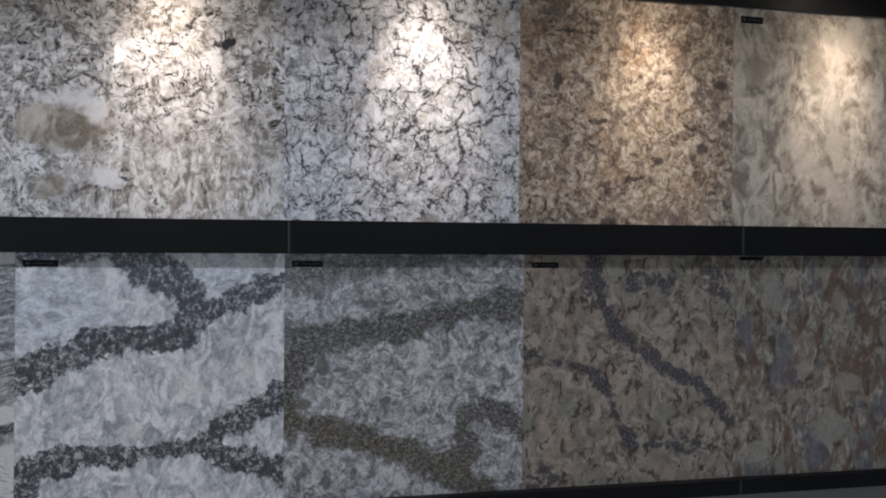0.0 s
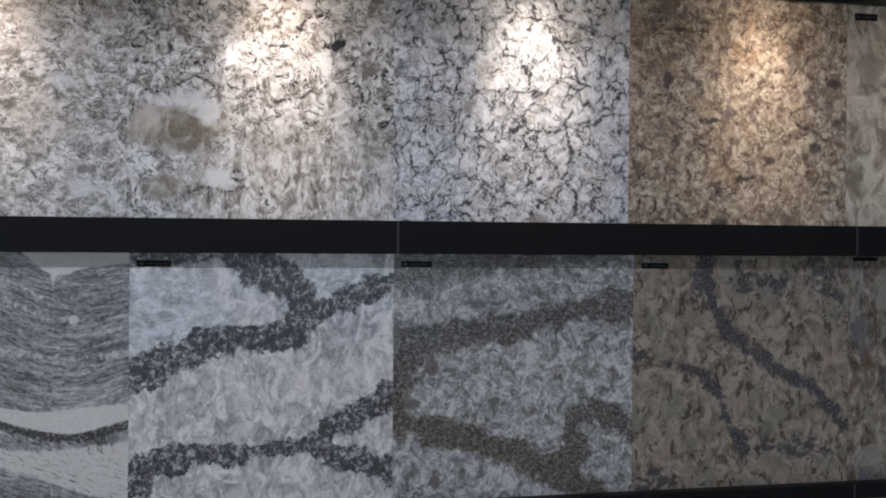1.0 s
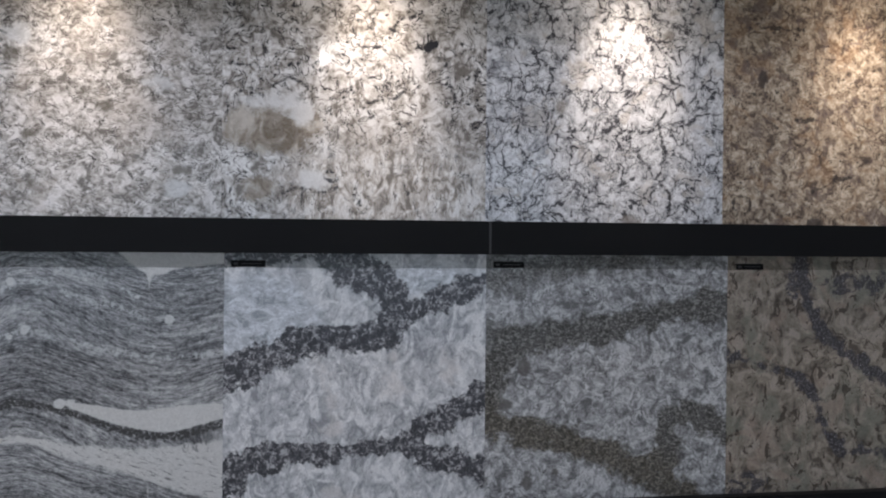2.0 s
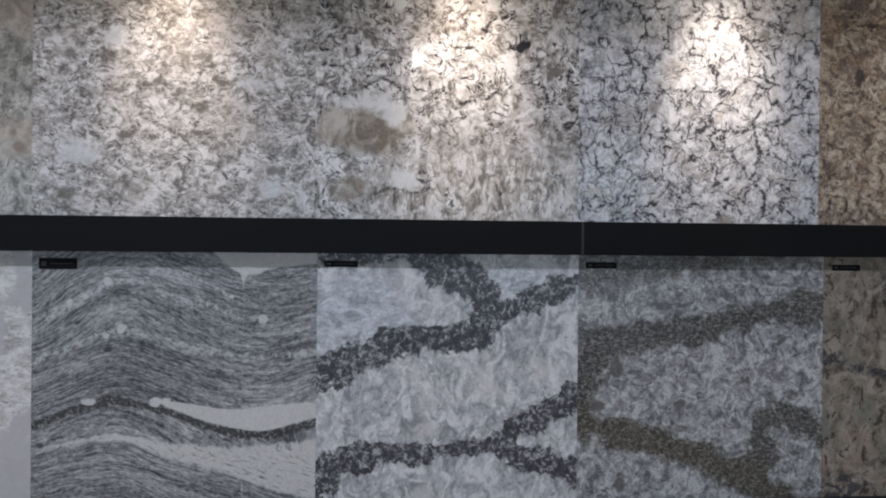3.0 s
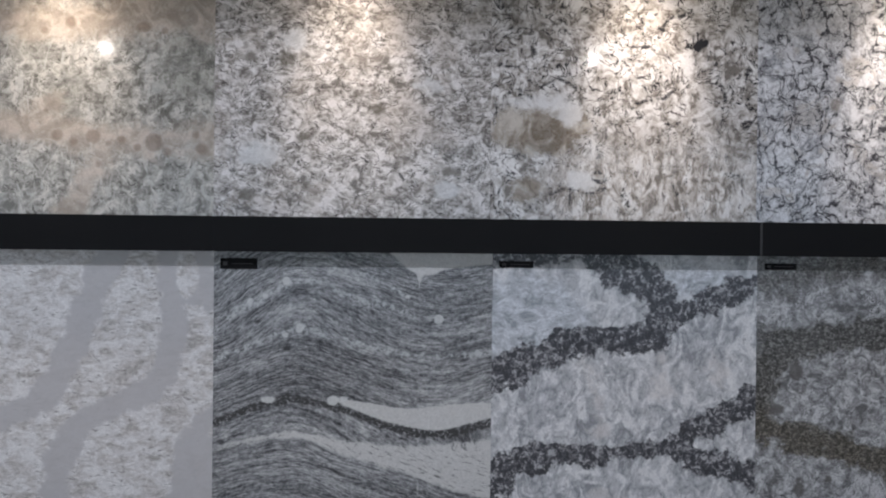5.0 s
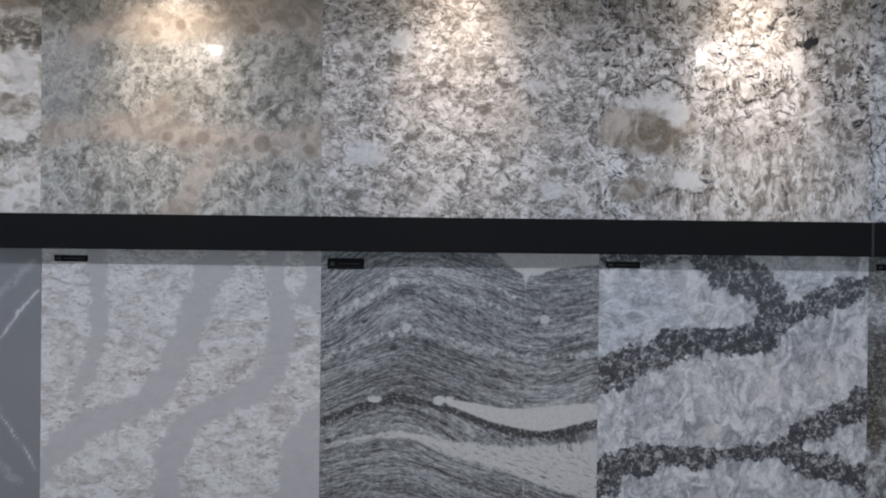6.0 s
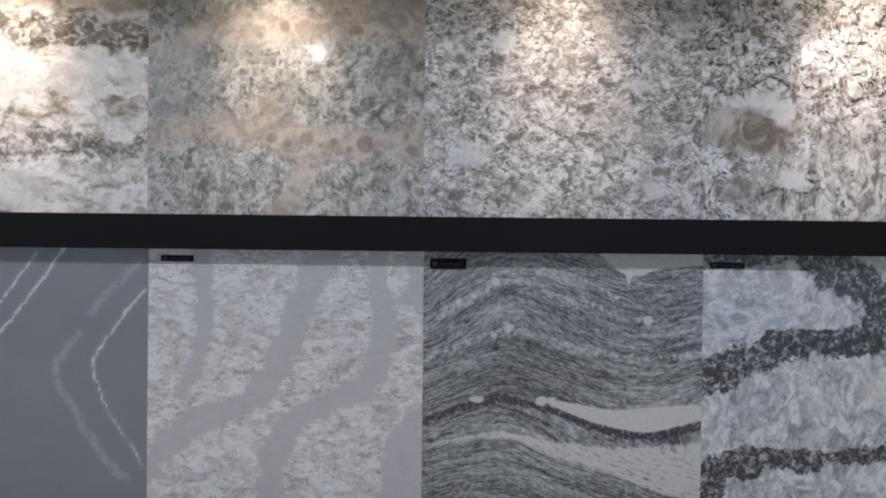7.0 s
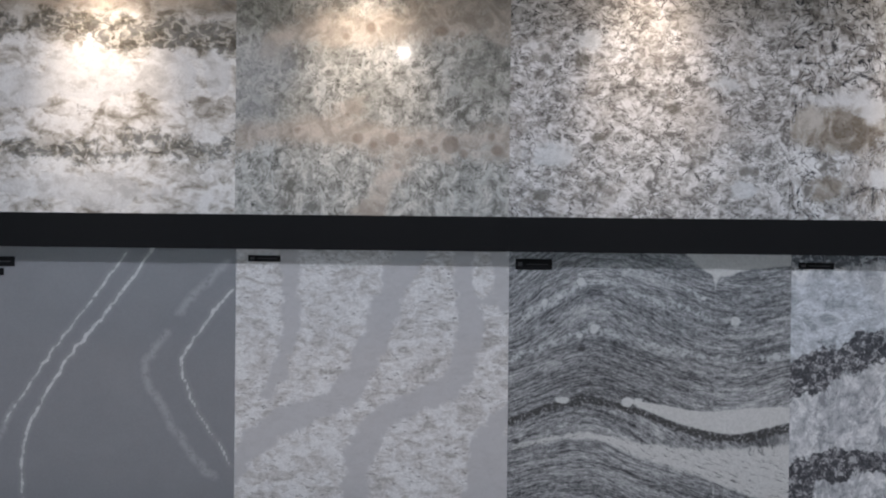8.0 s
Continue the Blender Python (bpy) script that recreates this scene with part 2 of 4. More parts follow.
def stone_upper_e():
    s = Sheet("white_stone_with_black_crackle")
    p = s.place()
    base = marble(s, p, (0.77, 0.79, 0.82), (0.68, 0.70, 0.73), (0.485, 0.50, 0.53), (0.29, 0.30, 0.325), (0.07, 0.07, 0.08), 32, 25.0, (1, 1, 1), 1.0, 0.7, -0.14, 0.7, (0.48, 0.58))
    base = s.mix(s.m("MULTIPLY", s.step(flow(s, p, 13, 37.0, (1, 1, 1), 0.8, 3.0, 0.5), 0.57, 0.65), 0.5), base, (0.46, 0.42, 0.375))
    w = s.warp(s.warp(s.warp(p, 13, 0.04, 2), 42, 0.018, 3), 110, 0.007, 3)
    crack = s.cells(w, 19, "DISTANCE_TO_EDGE")
    crack2 = s.cells(s.stretch(w, (1, 1, 1), (2, 3, 1)), 36, "DISTANCE_TO_EDGE")
    thick = inside(s, s.field("cluster"), edge_noise(s, p, 0.06, 22), 0.04)
    part = s.m("MAXIMUM", s.step(s.noise(p, 17, 4, 0.7), 0.40, 0.52), thick)
    wide = s.m("MULTIPLY_ADD", s.noise(p, 60, 4, 0.7), 0.19, -0.062)
    dark = s.both(s.step(s.m("SUBTRACT", crack, wide), 0.022, -0.020), part)
    haze = s.both(s.step(s.m("SUBTRACT", crack, wide), 0.16, 0.0), part)
    part2 = s.step(s.noise(s.stretch(p, (1, 1, 1), (4, 4, 2)), 15, 4, 0.7), 0.44, 0.56)
    part2 = s.m("MAXIMUM", part2, thick)
    dark2 = s.both(s.step(s.m("SUBTRACT", crack2, wide), 0.03, -0.03), part2)
    base = s.mix(s.m("MULTIPLY", haze, 0.5), base, (0.34, 0.345, 0.365))
    base = s.mix(s.m("MULTIPLY", s.m("MAXIMUM", dark, s.m("MULTIPLY", dark2, 0.8)), 0.95), base, (0.045, 0.045, 0.053))
    base = strokes(s, p, "lines", base, (0.04, 0.04, 0.045), 0.95, 0.005, 80)
    spot = inside(s, s.field("dots"), edge_noise(s, p, 0.010, 50), 0.006)
    base = s.mix(s.m("MULTIPLY", spot, 0.75), base, (0.24, 0.22, 0.20))
    return s.finish(grain(s, p, base, 420, 0.2), GLOSS)


def stone_upper_f():
    s = Sheet("tan_and_brown_swirled_stone")
    p = s.place()
    base = marble(s, p, (0.61, 0.53, 0.43), (0.45, 0.37, 0.285), (0.275, 0.218, 0.168), (0.128, 0.10, 0.08), (0.038, 0.031, 0.03), 30, 33.0, (0.95, 1, 1), 1.2, 0.7, 0.05, 0.9, (0.45, 0.55), 0.014)
    rust = s.step(flow(s, p, 15, 47.0, (1, 1, 1), 0.9, 4.0, 0.55), 0.52, 0.62)
    base = s.mix(s.m("MULTIPLY", rust, 0.36), base, (0.34, 0.215, 0.125))
    plum = s.step(flow(s, p, 21, 53.0, (1, 1, 1), 0.9, 4.0, 0.55), 0.55, 0.62)
    base = s.mix(s.m("MULTIPLY", plum, 0.6), base, (0.145, 0.112, 0.105))
    chip = inside(s, s.field("chip"), edge_noise(s, p, 0.010, 60), 0.004)
    base = s.mix(s.m("MULTIPLY", chip, 0.85), base, (0.06, 0.05, 0.048))
    base = strokes(s, p, "lines", base, (0.05, 0.043, 0.04), 0.9, 0.008, 60)
    return s.finish(grain(s, p, base, 420, 0.3), GLOSS + 0.1)


def stone_upper_g():
    s = Sheet("beige_flowing_stone")
    p = s.place()
    base = marble(s, p, (0.60, 0.55, 0.475), (0.49, 0.44, 0.37), (0.36, 0.32, 0.265), (0.235, 0.20, 0.165), (0.10, 0.085, 0.07), 15, 41.0, (1.2, 1, 0.9), 1.2, 0.45, 0.0, 0.6, (0.48, 0.60))
    taupe = inside(s, s.field("patch"), edge_noise(s, p, 0.05, 18), 0.010)
    base = s.mix(s.m("MULTIPLY", taupe, 0.75), base, s.mix(s.noise(p, 30, 3), (0.245, 0.215, 0.175), (0.33, 0.295, 0.245)))
    pale = inside(s, s.field("band"), edge_noise(s, p, 0.05, 20), 0.016)
    base = s.mix(s.m("MULTIPLY", pale, 0.65), base, s.mix(s.noise(p, 40, 4, 0.7), (0.48, 0.44, 0.38), (0.63, 0.58, 0.51)))
    return s.finish(grain(s, p, base, 420, 0.22), GLOSS + 0.05)


def stone_lower_a():
    s = Sheet("slate_grey_stone_with_white_veins")
    p = s.place()
    n = s.noise(s.stretch(p, (1, 1, 1), (2, 2, 2)), 9, 4, 0.6)
    base = s.mix(n, (0.215, 0.220, 0.235), (0.265, 0.268, 0.282))
    ragged = edge_noise(s, p, 0.0035, 70)
    broken = s.step(s.noise(p, 60, 3, 0.7), 0.30, 0.55)
    soft = s.step(s.m("ADD", s.field("soft"), ragged), 0.010, -0.004)
    base = s.mix(s.m("MULTIPLY", s.both(soft, broken), 0.28), base, (0.6, 0.61, 0.62))
    line = s.step(s.m("ADD", s.field("vein"), ragged), 0.0022, -0.001)
    base = s.mix(s.m("MULTIPLY", s.both(line, s.m("MULTIPLY_ADD", broken, 0.6, 0.4)), 0.85), base, (0.68, 0.69, 0.69))
    halo = s.step(s.m("ADD", s.field("vein"), ragged), 0.012, 0.0)
    base = s.mix(s.m("MULTIPLY", halo, 0.12), base, (0.5, 0.5, 0.5))
    return s.finish(grain(s, p, base, 500, 0.10), 0.16)


def stone_lower_b():
    s = Sheet("white_stone_with_grey_channels")
    p = s.place()
    base = marble(s, p, (0.74, 0.735, 0.725), (0.67, 0.66, 0.65), (0.56, 0.54, 0.52), (0.43, 0.41, 0.39), (0.17, 0.16, 0.15), 32, 51.0, (0.65, 1, 1.2), 1.0, 0.7, -0.13, 0.5, (0.47, 0.60), 0.010)
    q = s.stretch(s.warp(p, 40, 0.006), (0.42, 1, 1.25), (3, 0, 1))
    pit = s.both(s.step(s.noise(q, 130, 3, 0.6), 0.585, 0.65), s.step(s.noise(p, 12, 3, 0.6), 0.40, 0.58))
    base = s.mix(s.m("MULTIPLY", pit, 0.8), base, (0.24, 0.23, 0.22))
    band = inside(s, s.field("band"), edge_noise(s, p, 0.015, 60, 2.0), 0.006)
    isle = inside(s, s.field("patch"), edge_noise(s, p, 0.006, 80), 0.003)
    band = s.both(band, s.m("SUBTRACT", 1.0, isle))
    smooth = s.mix(s.noise(p, 14, 3), (0.465, 0.46, 0.465), (0.515, 0.505, 0.505))
    col = s.mix(s.m("MULTIPLY", band, 0.88), grain(s, p, base, 330, 0.3), smooth)
    return s.finish(col, 0.16)


def stone_lower_c():
    s = Sheet("grey_stone_with_wavy_layers")
    p = s.place()
    lay = s.field("layer")
    sepx = s.node("ShaderNodeSeparateXYZ")
    s.put(sepx.inputs[0], s.warp(p, 30, 0.006, 2))
    comb = s.node("ShaderNodeCombineXYZ")
    s.put(comb.inputs[0], s.m("MULTIPLY", sepx.outputs[0], 0.085))
    s.put(comb.inputs[2], s.m("ADD", lay, edge_noise(s, p, 0.003, 60)))
    c = comb.outputs[0]
    streak = s.noise(c, 165, 5, 0.75)
    wide = s.noise(c, 30, 3, 0.6)
    dash = s.noise(s.stretch(c, (3.6, 1, 1.1), (1, 2, 3)), 175, 4, 0.7)
    mott = s.noise(s.warp(p, 60, 0.006), 130, 4, 0.7)
    v = s.m("ADD", s.m("ADD", s.m("MULTIPLY", streak, 0.42), s.m("MULTIPLY", wide, 0.30)), s.m("ADD", s.m("MULTIPLY", dash, 0.44), s.m("MULTIPLY", mott, 0.20)))
    base = s.ramp(s.m("MULTIPLY_ADD", v, 1.0, -0.18), (0.385, (0.045, 0.047, 0.05)), (0.46, (0.16, 0.164, 0.17)), (0.535, (0.33, 0.335, 0.34)), (0.635, (0.59, 0.595, 0.59)))
    hair = s.both(s.ridge(s.noise(s.stretch(c, (1, 1, 1), (7, 1, 5)), 52, 3, 0.6), 0.022), s.step(s.noise(p, 26, 3, 0.65), 0.42, 0.56))
    base = s.mix(s.m("MULTIPLY", hair, 0.55), base, (0.05, 0.052, 0.056))
    seam = s.both(inside(s, s.field("seam"), edge_noise(s, p, 0.014, 60), 0.004), s.step(s.noise(p, 75, 3, 0.65), 0.42, 0.58))
    base = s.mix(s.m("MULTIPLY", seam, 0.92), base, (0.56, 0.575, 0.58))
    white = inside(s, s.field("patch"), edge_noise(s, p, 0.004, 60), 0.002)
    pale = (0.60, 0.60, 0.585)
    base = s.mix(white, base, pale)
    clear = inside(s, s.field("fade"), edge_noise(s, p, 0.010, 60), 0.005)
    base = s.mix(s.m("MULTIPLY", clear, s.m("SUBTRACT", 1.0, s.m("MULTIPLY", s.step(s.m("MULTIPLY_ADD", dash, 0.5, s.m("MULTIPLY", streak, 0.5)), 0.48, 0.41), 0.7))), base, pale)
    dark = inside(s, s.field("vein"), edge_noise(s, p, 0.012, 70), 0.004)
    base = s.mix(s.both(dark, s.step(s.noise(p, 140, 3, 0.6), 0.66, 0.48)), base, (0.06, 0.06, 0.06))
    dots = inside(s, s.field("dots"), edge_noise(s, p, 0.004, 100), 0.002)
    base = s.mix(s.m("MULTIPLY", dots, 0.92), base, (0.62, 0.63, 0.62))
    knot = inside(s, s.field("knot"), edge_noise(s, p, 0.004, 100), 0.003)
    base = s.mix(s.m("MULTIPLY", knot, 0.9), base, (0.05, 0.05, 0.052))
    return s.finish(grain(s, p, base, 420, 0.3), 0.16)


def stone_lower_d():
    s = Sheet("pale_grey_stone_with_charcoal_bands")
    p = s.place()
    base = marble(s, p, (0.73, 0.735, 0.735), (0.59, 0.60, 0.612), (0.435, 0.447, 0.463), (0.30, 0.308, 0.325), (0.15, 0.15, 0.16), 22, 61.0, (1.15, 0.9, 0.85), 1.3, 0.5, -0.05, 0.45, (0.46, 0.58))
    # flatter flowing parts, with the windows' bluish reflection put into their colour
    blue_sheen = marble(s, p, (0.70, 0.73, 0.76), (0.57, 0.60, 0.63), (0.45, 0.475, 0.505), (0.32, 0.345, 0.37), (0.22, 0.23, 0.25), 30, 65.0, (0.7, 1, 1.15), 1.1, 0.7, -0.02, 0.5)
    base = s.mix(inside(s, s.field("blue_sheen"), edge_noise(s, p, 0.03, 22), 0.02), base, blue_sheen)
    cream = inside(s, s.field("cream"), edge_noise(s, p, 0.05, 24), 0.014)
    base = s.mix(s.m("MULTIPLY", cream, 0.7), base, (0.68, 0.66, 0.645))
    base = grain(s, p, base, 380, 0.35)
    band = inside(s, s.field("band"), edge_noise(s, p, 0.036, 34), 0.005)
    band = s.both(band, s.m("SUBTRACT", 1.0, inside(s, s.field("patch"), edge_noise(s, p, 0.010, 60), 0.003)))
    fleck = s.m("ADD", s.m("MULTIPLY", flow(s, p, 85, 7.0, (1, 1, 1), 0.6, 4.0, 0.6), 0.75), s.m("MULTIPLY", s.noise(p, 260, 3, 0.6), 0.25))
    dark = s.ramp(fleck, (0.43, (0.055, 0.057, 0.064)), (0.515, (0.105, 0.107, 0.117)), (0.555, (0.22, 0.22, 0.23)), (0.62, (0.42, 0.42, 0.43)))
    return s.finish(s.mix(band, base, dark), 0.16)


def stone_lower_e():
    s = Sheet("grey_stone_with_olive_brown_bands")
    p = s.place()
    base = marble(s, p, (0.57, 0.575, 0.585), (0.395, 0.40, 0.405), (0.25, 0.252, 0.257), (0.145, 0.146, 0.148), (0.075, 0.075, 0.075), 25, 71.0, (0.95, 1, 1.0), 1.6, 0.75, 0.0, 0.9, (0.44, 0.58), 0.010)
    base = grain(s, p, base, 380, 0.35)
    band = inside(s, s.field("band"), edge_noise(s, p, 0.042, 34), 0.010)
    soft = inside(s, s.field("soft"), edge_noise(s, p, 0.05, 28), 0.02)
    fleck = s.m("ADD", s.m("MULTIPLY", flow(s, p, 120, 5.0, (0.8, 1, 1.1), 0.8, 4.0, 0.6), 0.65), s.m("MULTIPLY", s.noise(p, 240, 3, 0.6), 0.35))
    dark = s.ramp(fleck, (0.43, (0.048, 0.047, 0.043)), (0.51, (0.105, 0.103, 0.096)), (0.60, (0.27, 0.265, 0.25)))
    brown = s.ramp(fleck, (0.43, (0.046, 0.041, 0.033)), (0.51, (0.100, 0.092, 0.074)), (0.60, (0.235, 0.215, 0.18)))
    dark = s.mix(s.step(s.field("brown"), 0.05, -0.03), dark, brown)
    base = s.mix(s.m("MULTIPLY", soft, 0.82), base, dark)
    base = s.mix(s.m("MULTIPLY", band, 0.94), base, dark)
    chip = inside(s, s.field("chip"), edge_noise(s, p, 0.010, 60), 0.003)
    return s.finish(s.mix(s.m("MULTIPLY", chip, 0.85), base, (0.12, 0.115, 0.11)), 0.16)


def stone_lower_f():
    s = Sheet("khaki_stone_with_blue_black_veins")
    p = s.place()
    base = marble(s, p, (0.35, 0.305, 0.258), (0.27, 0.236, 0.195), (0.195, 0.169, 0.139), (0.105, 0.089, 0.073), (0.04, 0.034, 0.029), 20, 81.0, (1.1, 1, 0.95), 1.2, 0.45, -0.06, 0.7, (0.50, 0.61), 0.012)
    sage = s.step(flow(s, p, 7, 85.0, (1, 1, 1), 0.8, 4.0, 0.55), 0.49, 0.60)
    base = s.mix(s.m("MULTIPLY", sage, 0.6), base, s.mix(s.noise(p, 50, 4, 0.65), (0.15, 0.155, 0.125), (0.25, 0.252, 0.21)))
    rose = s.step(flow(s, p, 10, 88.0, (1, 1, 1), 0.8, 3.0, 0.5), 0.56, 0.64)
    base = s.mix(s.m("MULTIPLY", rose, 0.5), base, (0.32, 0.25, 0.205))
    chips = s.step(flow(s, p, 30, 90.0, (1.2, 1, 0.85), 0.8, 5.0, 0.66), 0.575, 0.60)
    base = s.mix(s.m("MULTIPLY", chips, 0.85), base, (0.058, 0.047, 0.038))
    vein = inside(s, s.field("vein"), edge_noise(s, p, 0.028, 50), 0.005)
    patch = s.both(inside(s, s.field("patch"), edge_noise(s, p, 0.05, 34), 0.008), s.step(flow(s, p, 40, 4.0), 0.58, 0.48))
    dark = s.mix(s.step(s.noise(p, 160, 3), 0.48, 0.68), (0.046, 0.044, 0.050), (0.16, 0.155, 0.17))
    base = s.mix(s.m("MAXIMUM", s.m("MULTIPLY", vein, 0.92), s.m("MULTIPLY", patch, 0.88)), base, dark)
    # sparkle of the dark veins, painted on as pale specks
    glint = s.both(s.step(s.cells(p, 130, "F1"), 0.12, 0.08), s.m("MAXIMUM", vein, patch))
    base = s.mix(s.m("MULTIPLY", glint, 0.8), base, (0.6, 0.6, 0.62))
    return s.finish(grain(s, p, base, 380, 0.3), 0.2)


def stone_lower_g():
    s = Sheet("rust_and_sage_streaked_stone")
    p = s.place()
    tall = (1.2, 1, 0.72)
    base = marble(s, p, (0.36, 0.33, 0.285), (0.235, 0.21, 0.178), (0.15, 0.13, 0.107), (0.075, 0.063, 0.053), (0.035, 0.03, 0.028), 26, 91.0, tall, 1.1, 0.55, 0.02, 0.6, (0.47, 0.60))
    base = s.mix(s.m("MULTIPLY", s.step(flow(s, p, 9, 93.0, tall, 0.8, 5.0), 0.51, 0.60), 0.75), base, (0.115, 0.118, 0.14))
    base = s.mix(s.m("MULTIPLY", s.step(flow(s, p, 10, 95.0, tall, 0.8, 5.0), 0.53, 0.61), 0.75), base, (0.125, 0.075, 0.05))
    lump = inside(s, s.field("patch"), edge_noise(s, p, 0.04, 26), 0.010)
    pale = s.m("MAXIMUM", lump, s.m("MULTIPLY", s.step(flow(s, p, 15, 97.0, tall, 0.9, 4.0), 0.56, 0.63), 0.8))
    base = s.mix(s.m("MULTIPLY", pale, 0.8), base, s.mix(s.noise(p, 60, 4, 0.65), (0.19, 0.18, 0.15), (0.37, 0.355, 0.31)))
    return s.finish(grain(s, p, base, 380, 0.35), 0.2)


def plain(name, colour, rough=0.5, vary=0.12, scale=6.0, bump=0.1, metal=0.0, spec=0.5):
    s = Sheet(name)
    p = s.place()
    n = s.noise(p, scale, 4, 0.6)
    g = s.noise(p, scale * 60, 2, 0.6)
    k = s.m("ADD", s.m("MULTIPLY", n, 0.7), s.m("MULTIPLY", g, 0.3))
    col = s.mix(k, tuple(c * (1 - vary) for c in colour), tuple(min(1, c * (1 + vary)) for c in colour))
    return s.finish(col, s.m("MULTIPLY_ADD", n, 0.15, rough - 0.07), g, bump, 0.0006, metal, spec)


def glow(name, colour, strength):
    s = Sheet(name)
    s.put(s.bsdf.inputs["Base Color"], (0.8, 0.8, 0.8))
    s.put(s.bsdf.inputs["Emission Color"], colour)
    s.put(s.bsdf.inputs["Emission Strength"], strength)
    return s.mat


RAIL_BLACK = plain("black_powder_coat", (0.0055, 0.0062, 0.0072), 0.55, 0.2, 5.0, 0.15, 0.0, 0.15)
HOOD_BLACK = plain("satin_black_hood", (0.008, 0.008, 0.009), 0.30, 0.2, 5.0, 0.1, 0.0, 0.3)
JOINT_GREY = plain("joint_strip_metal", (0.032, 0.033, 0.035), 0.5, 0.1, 30.0, 0.1)
WALL_GREY = plain("grey_wall_paint", (0.22, 0.22, 0.215), 0.7, 0.06, 3.0, 0.3)
ROOM_PAINT = plain("off_white_wall_paint", (0.72, 0.71, 0.69), 0.8, 0.05, 2.0, 0.3)
CEIL_PAINT = plain("ceiling_paint", (0.80, 0.80, 0.79), 0.9, 0.05, 2.0, 0.3)
FLOOR_TILE = plain("warm_grey_floor_tile", (0.50, 0.455, 0.41), 0.35, 0.15, 2.5, 0.1)
PLATE_BLACK = plain("black_label_plastic", (0.006, 0.006, 0.007), 0.5, 0.1, 40.0, 0.05, 0.0, 0.12)
PLATE_PRINT = plain("grey_label_print", (0.05, 0.05, 0.055), 0.5, 0.05, 40.0, 0.05)
LED_COOL = glow("cool_led_diffuser", COOL, 2.5)
LED_WARM = glow("warm_led_lens", (1.0, 0.86, 0.68), 30.0)
LED_WHITE = glow("downlight_lens", (1.0, 0.96, 0.92), 150.0)
CHROME = plain("brushed_steel", (0.5, 0.5, 0.5), 0.3, 0.1, 40.0, 0.05, 1.0)


# ---- mesh helpers ----
def box(bm, x0, x1, y0, y1, z0, z1, bevel=0.0):
    r = bmesh.ops.create_cube(bm, size=1.0)
    for v in r["verts"]:
        v.co = Vector((x0 + (v.co.x + 0.5) * (x1 - x0), y0 + (v.co.y + 0.5) * (y1 - y0), z0 + (v.co.z + 0.5) * (z1 - z0)))
    if bevel:
        edges = list({e for v in r["verts"] for e in v.link_edges})
        bmesh.ops.bevel(bm, geom=edges, offset=bevel, segments=2, affect="EDGES", profile=0.6)
    return bm


def part(name, bm, material, parent=None, label=""):
    me = bpy.data.meshes.new(name)
    bm.to_mesh(me)
    bm.free()
    me.materials.append(material)
    ob = new(name, me)
    ob.parent = parent
    return tagged(ob, label)


def slab_of(name, x0, x1, y0, y1, z0, z1, material, parent=None, bevel=0.0, label=""):
    return part(name, box(bmesh.new(), x0, x1, y0, y1, z0, z1, bevel), material, parent, label)


# ---- room ----
def structure(name, label, category, *args, bevel=0.0):
    return tagged(slab_of(name, *args, bevel=bevel), label, category, kind="structure")


structure("floor", "warm grey matt showroom floor", "floor", ROOM_X0, ROOM_X1, ROOM_Y, 0.30, -0.10, 0.0, FLOOR_TILE)
structure("ceiling", "plain painted showroom ceiling", "ceiling", ROOM_X0, ROOM_X1, ROOM_Y, 0.30, CEIL, CEIL + 0.10, CEIL_PAINT)
structure("wall_display", "grey painted wall behind the stone slabs", "wall", ROOM_X0, ROOM_X1, 0.024, 0.18, 0.0, CEIL, WALL_GREY)
structure("wall_left", "plain off-white side wall", "wall", ROOM_X0 - 0.12, ROOM_X0, ROOM_Y, 0.18, 0.0, CEIL, ROOM_PAINT)
structure("wall_right", "plain off-white side wall", "wall", ROOM_X1, ROOM_X1 + 0.12, ROOM_Y, 0.18, 0.0, CEIL, ROOM_PAINT)
WX0, WX1, WZ0, WZ1 = WINDOW
structure("wall_back", "plain off-white wall across the room below the windows", "wall", ROOM_X0, ROOM_X1, ROOM_Y - 0.12, ROOM_Y, 0.0, WZ0, ROOM_PAINT)
structure("wall_back_top", "plain off-white wall strip above the windows", "wall", ROOM_X0, ROOM_X1, ROOM_Y - 0.12, ROOM_Y, WZ1, CEIL, ROOM_PAINT)
structure("wall_back_left", "plain off-white wall beside the windows", "wall", ROOM_X0, WX0, ROOM_Y - 0.12, ROOM_Y, WZ0, WZ1, ROOM_PAINT)
structure("wall_back_right", "plain off-white wall beside the windows", "wall", WX1, ROOM_X1, ROOM_Y - 0.12, ROOM_Y, WZ0, WZ1, ROOM_PAINT)


# ---- stone slabs ----
NU, NV = 110, 104


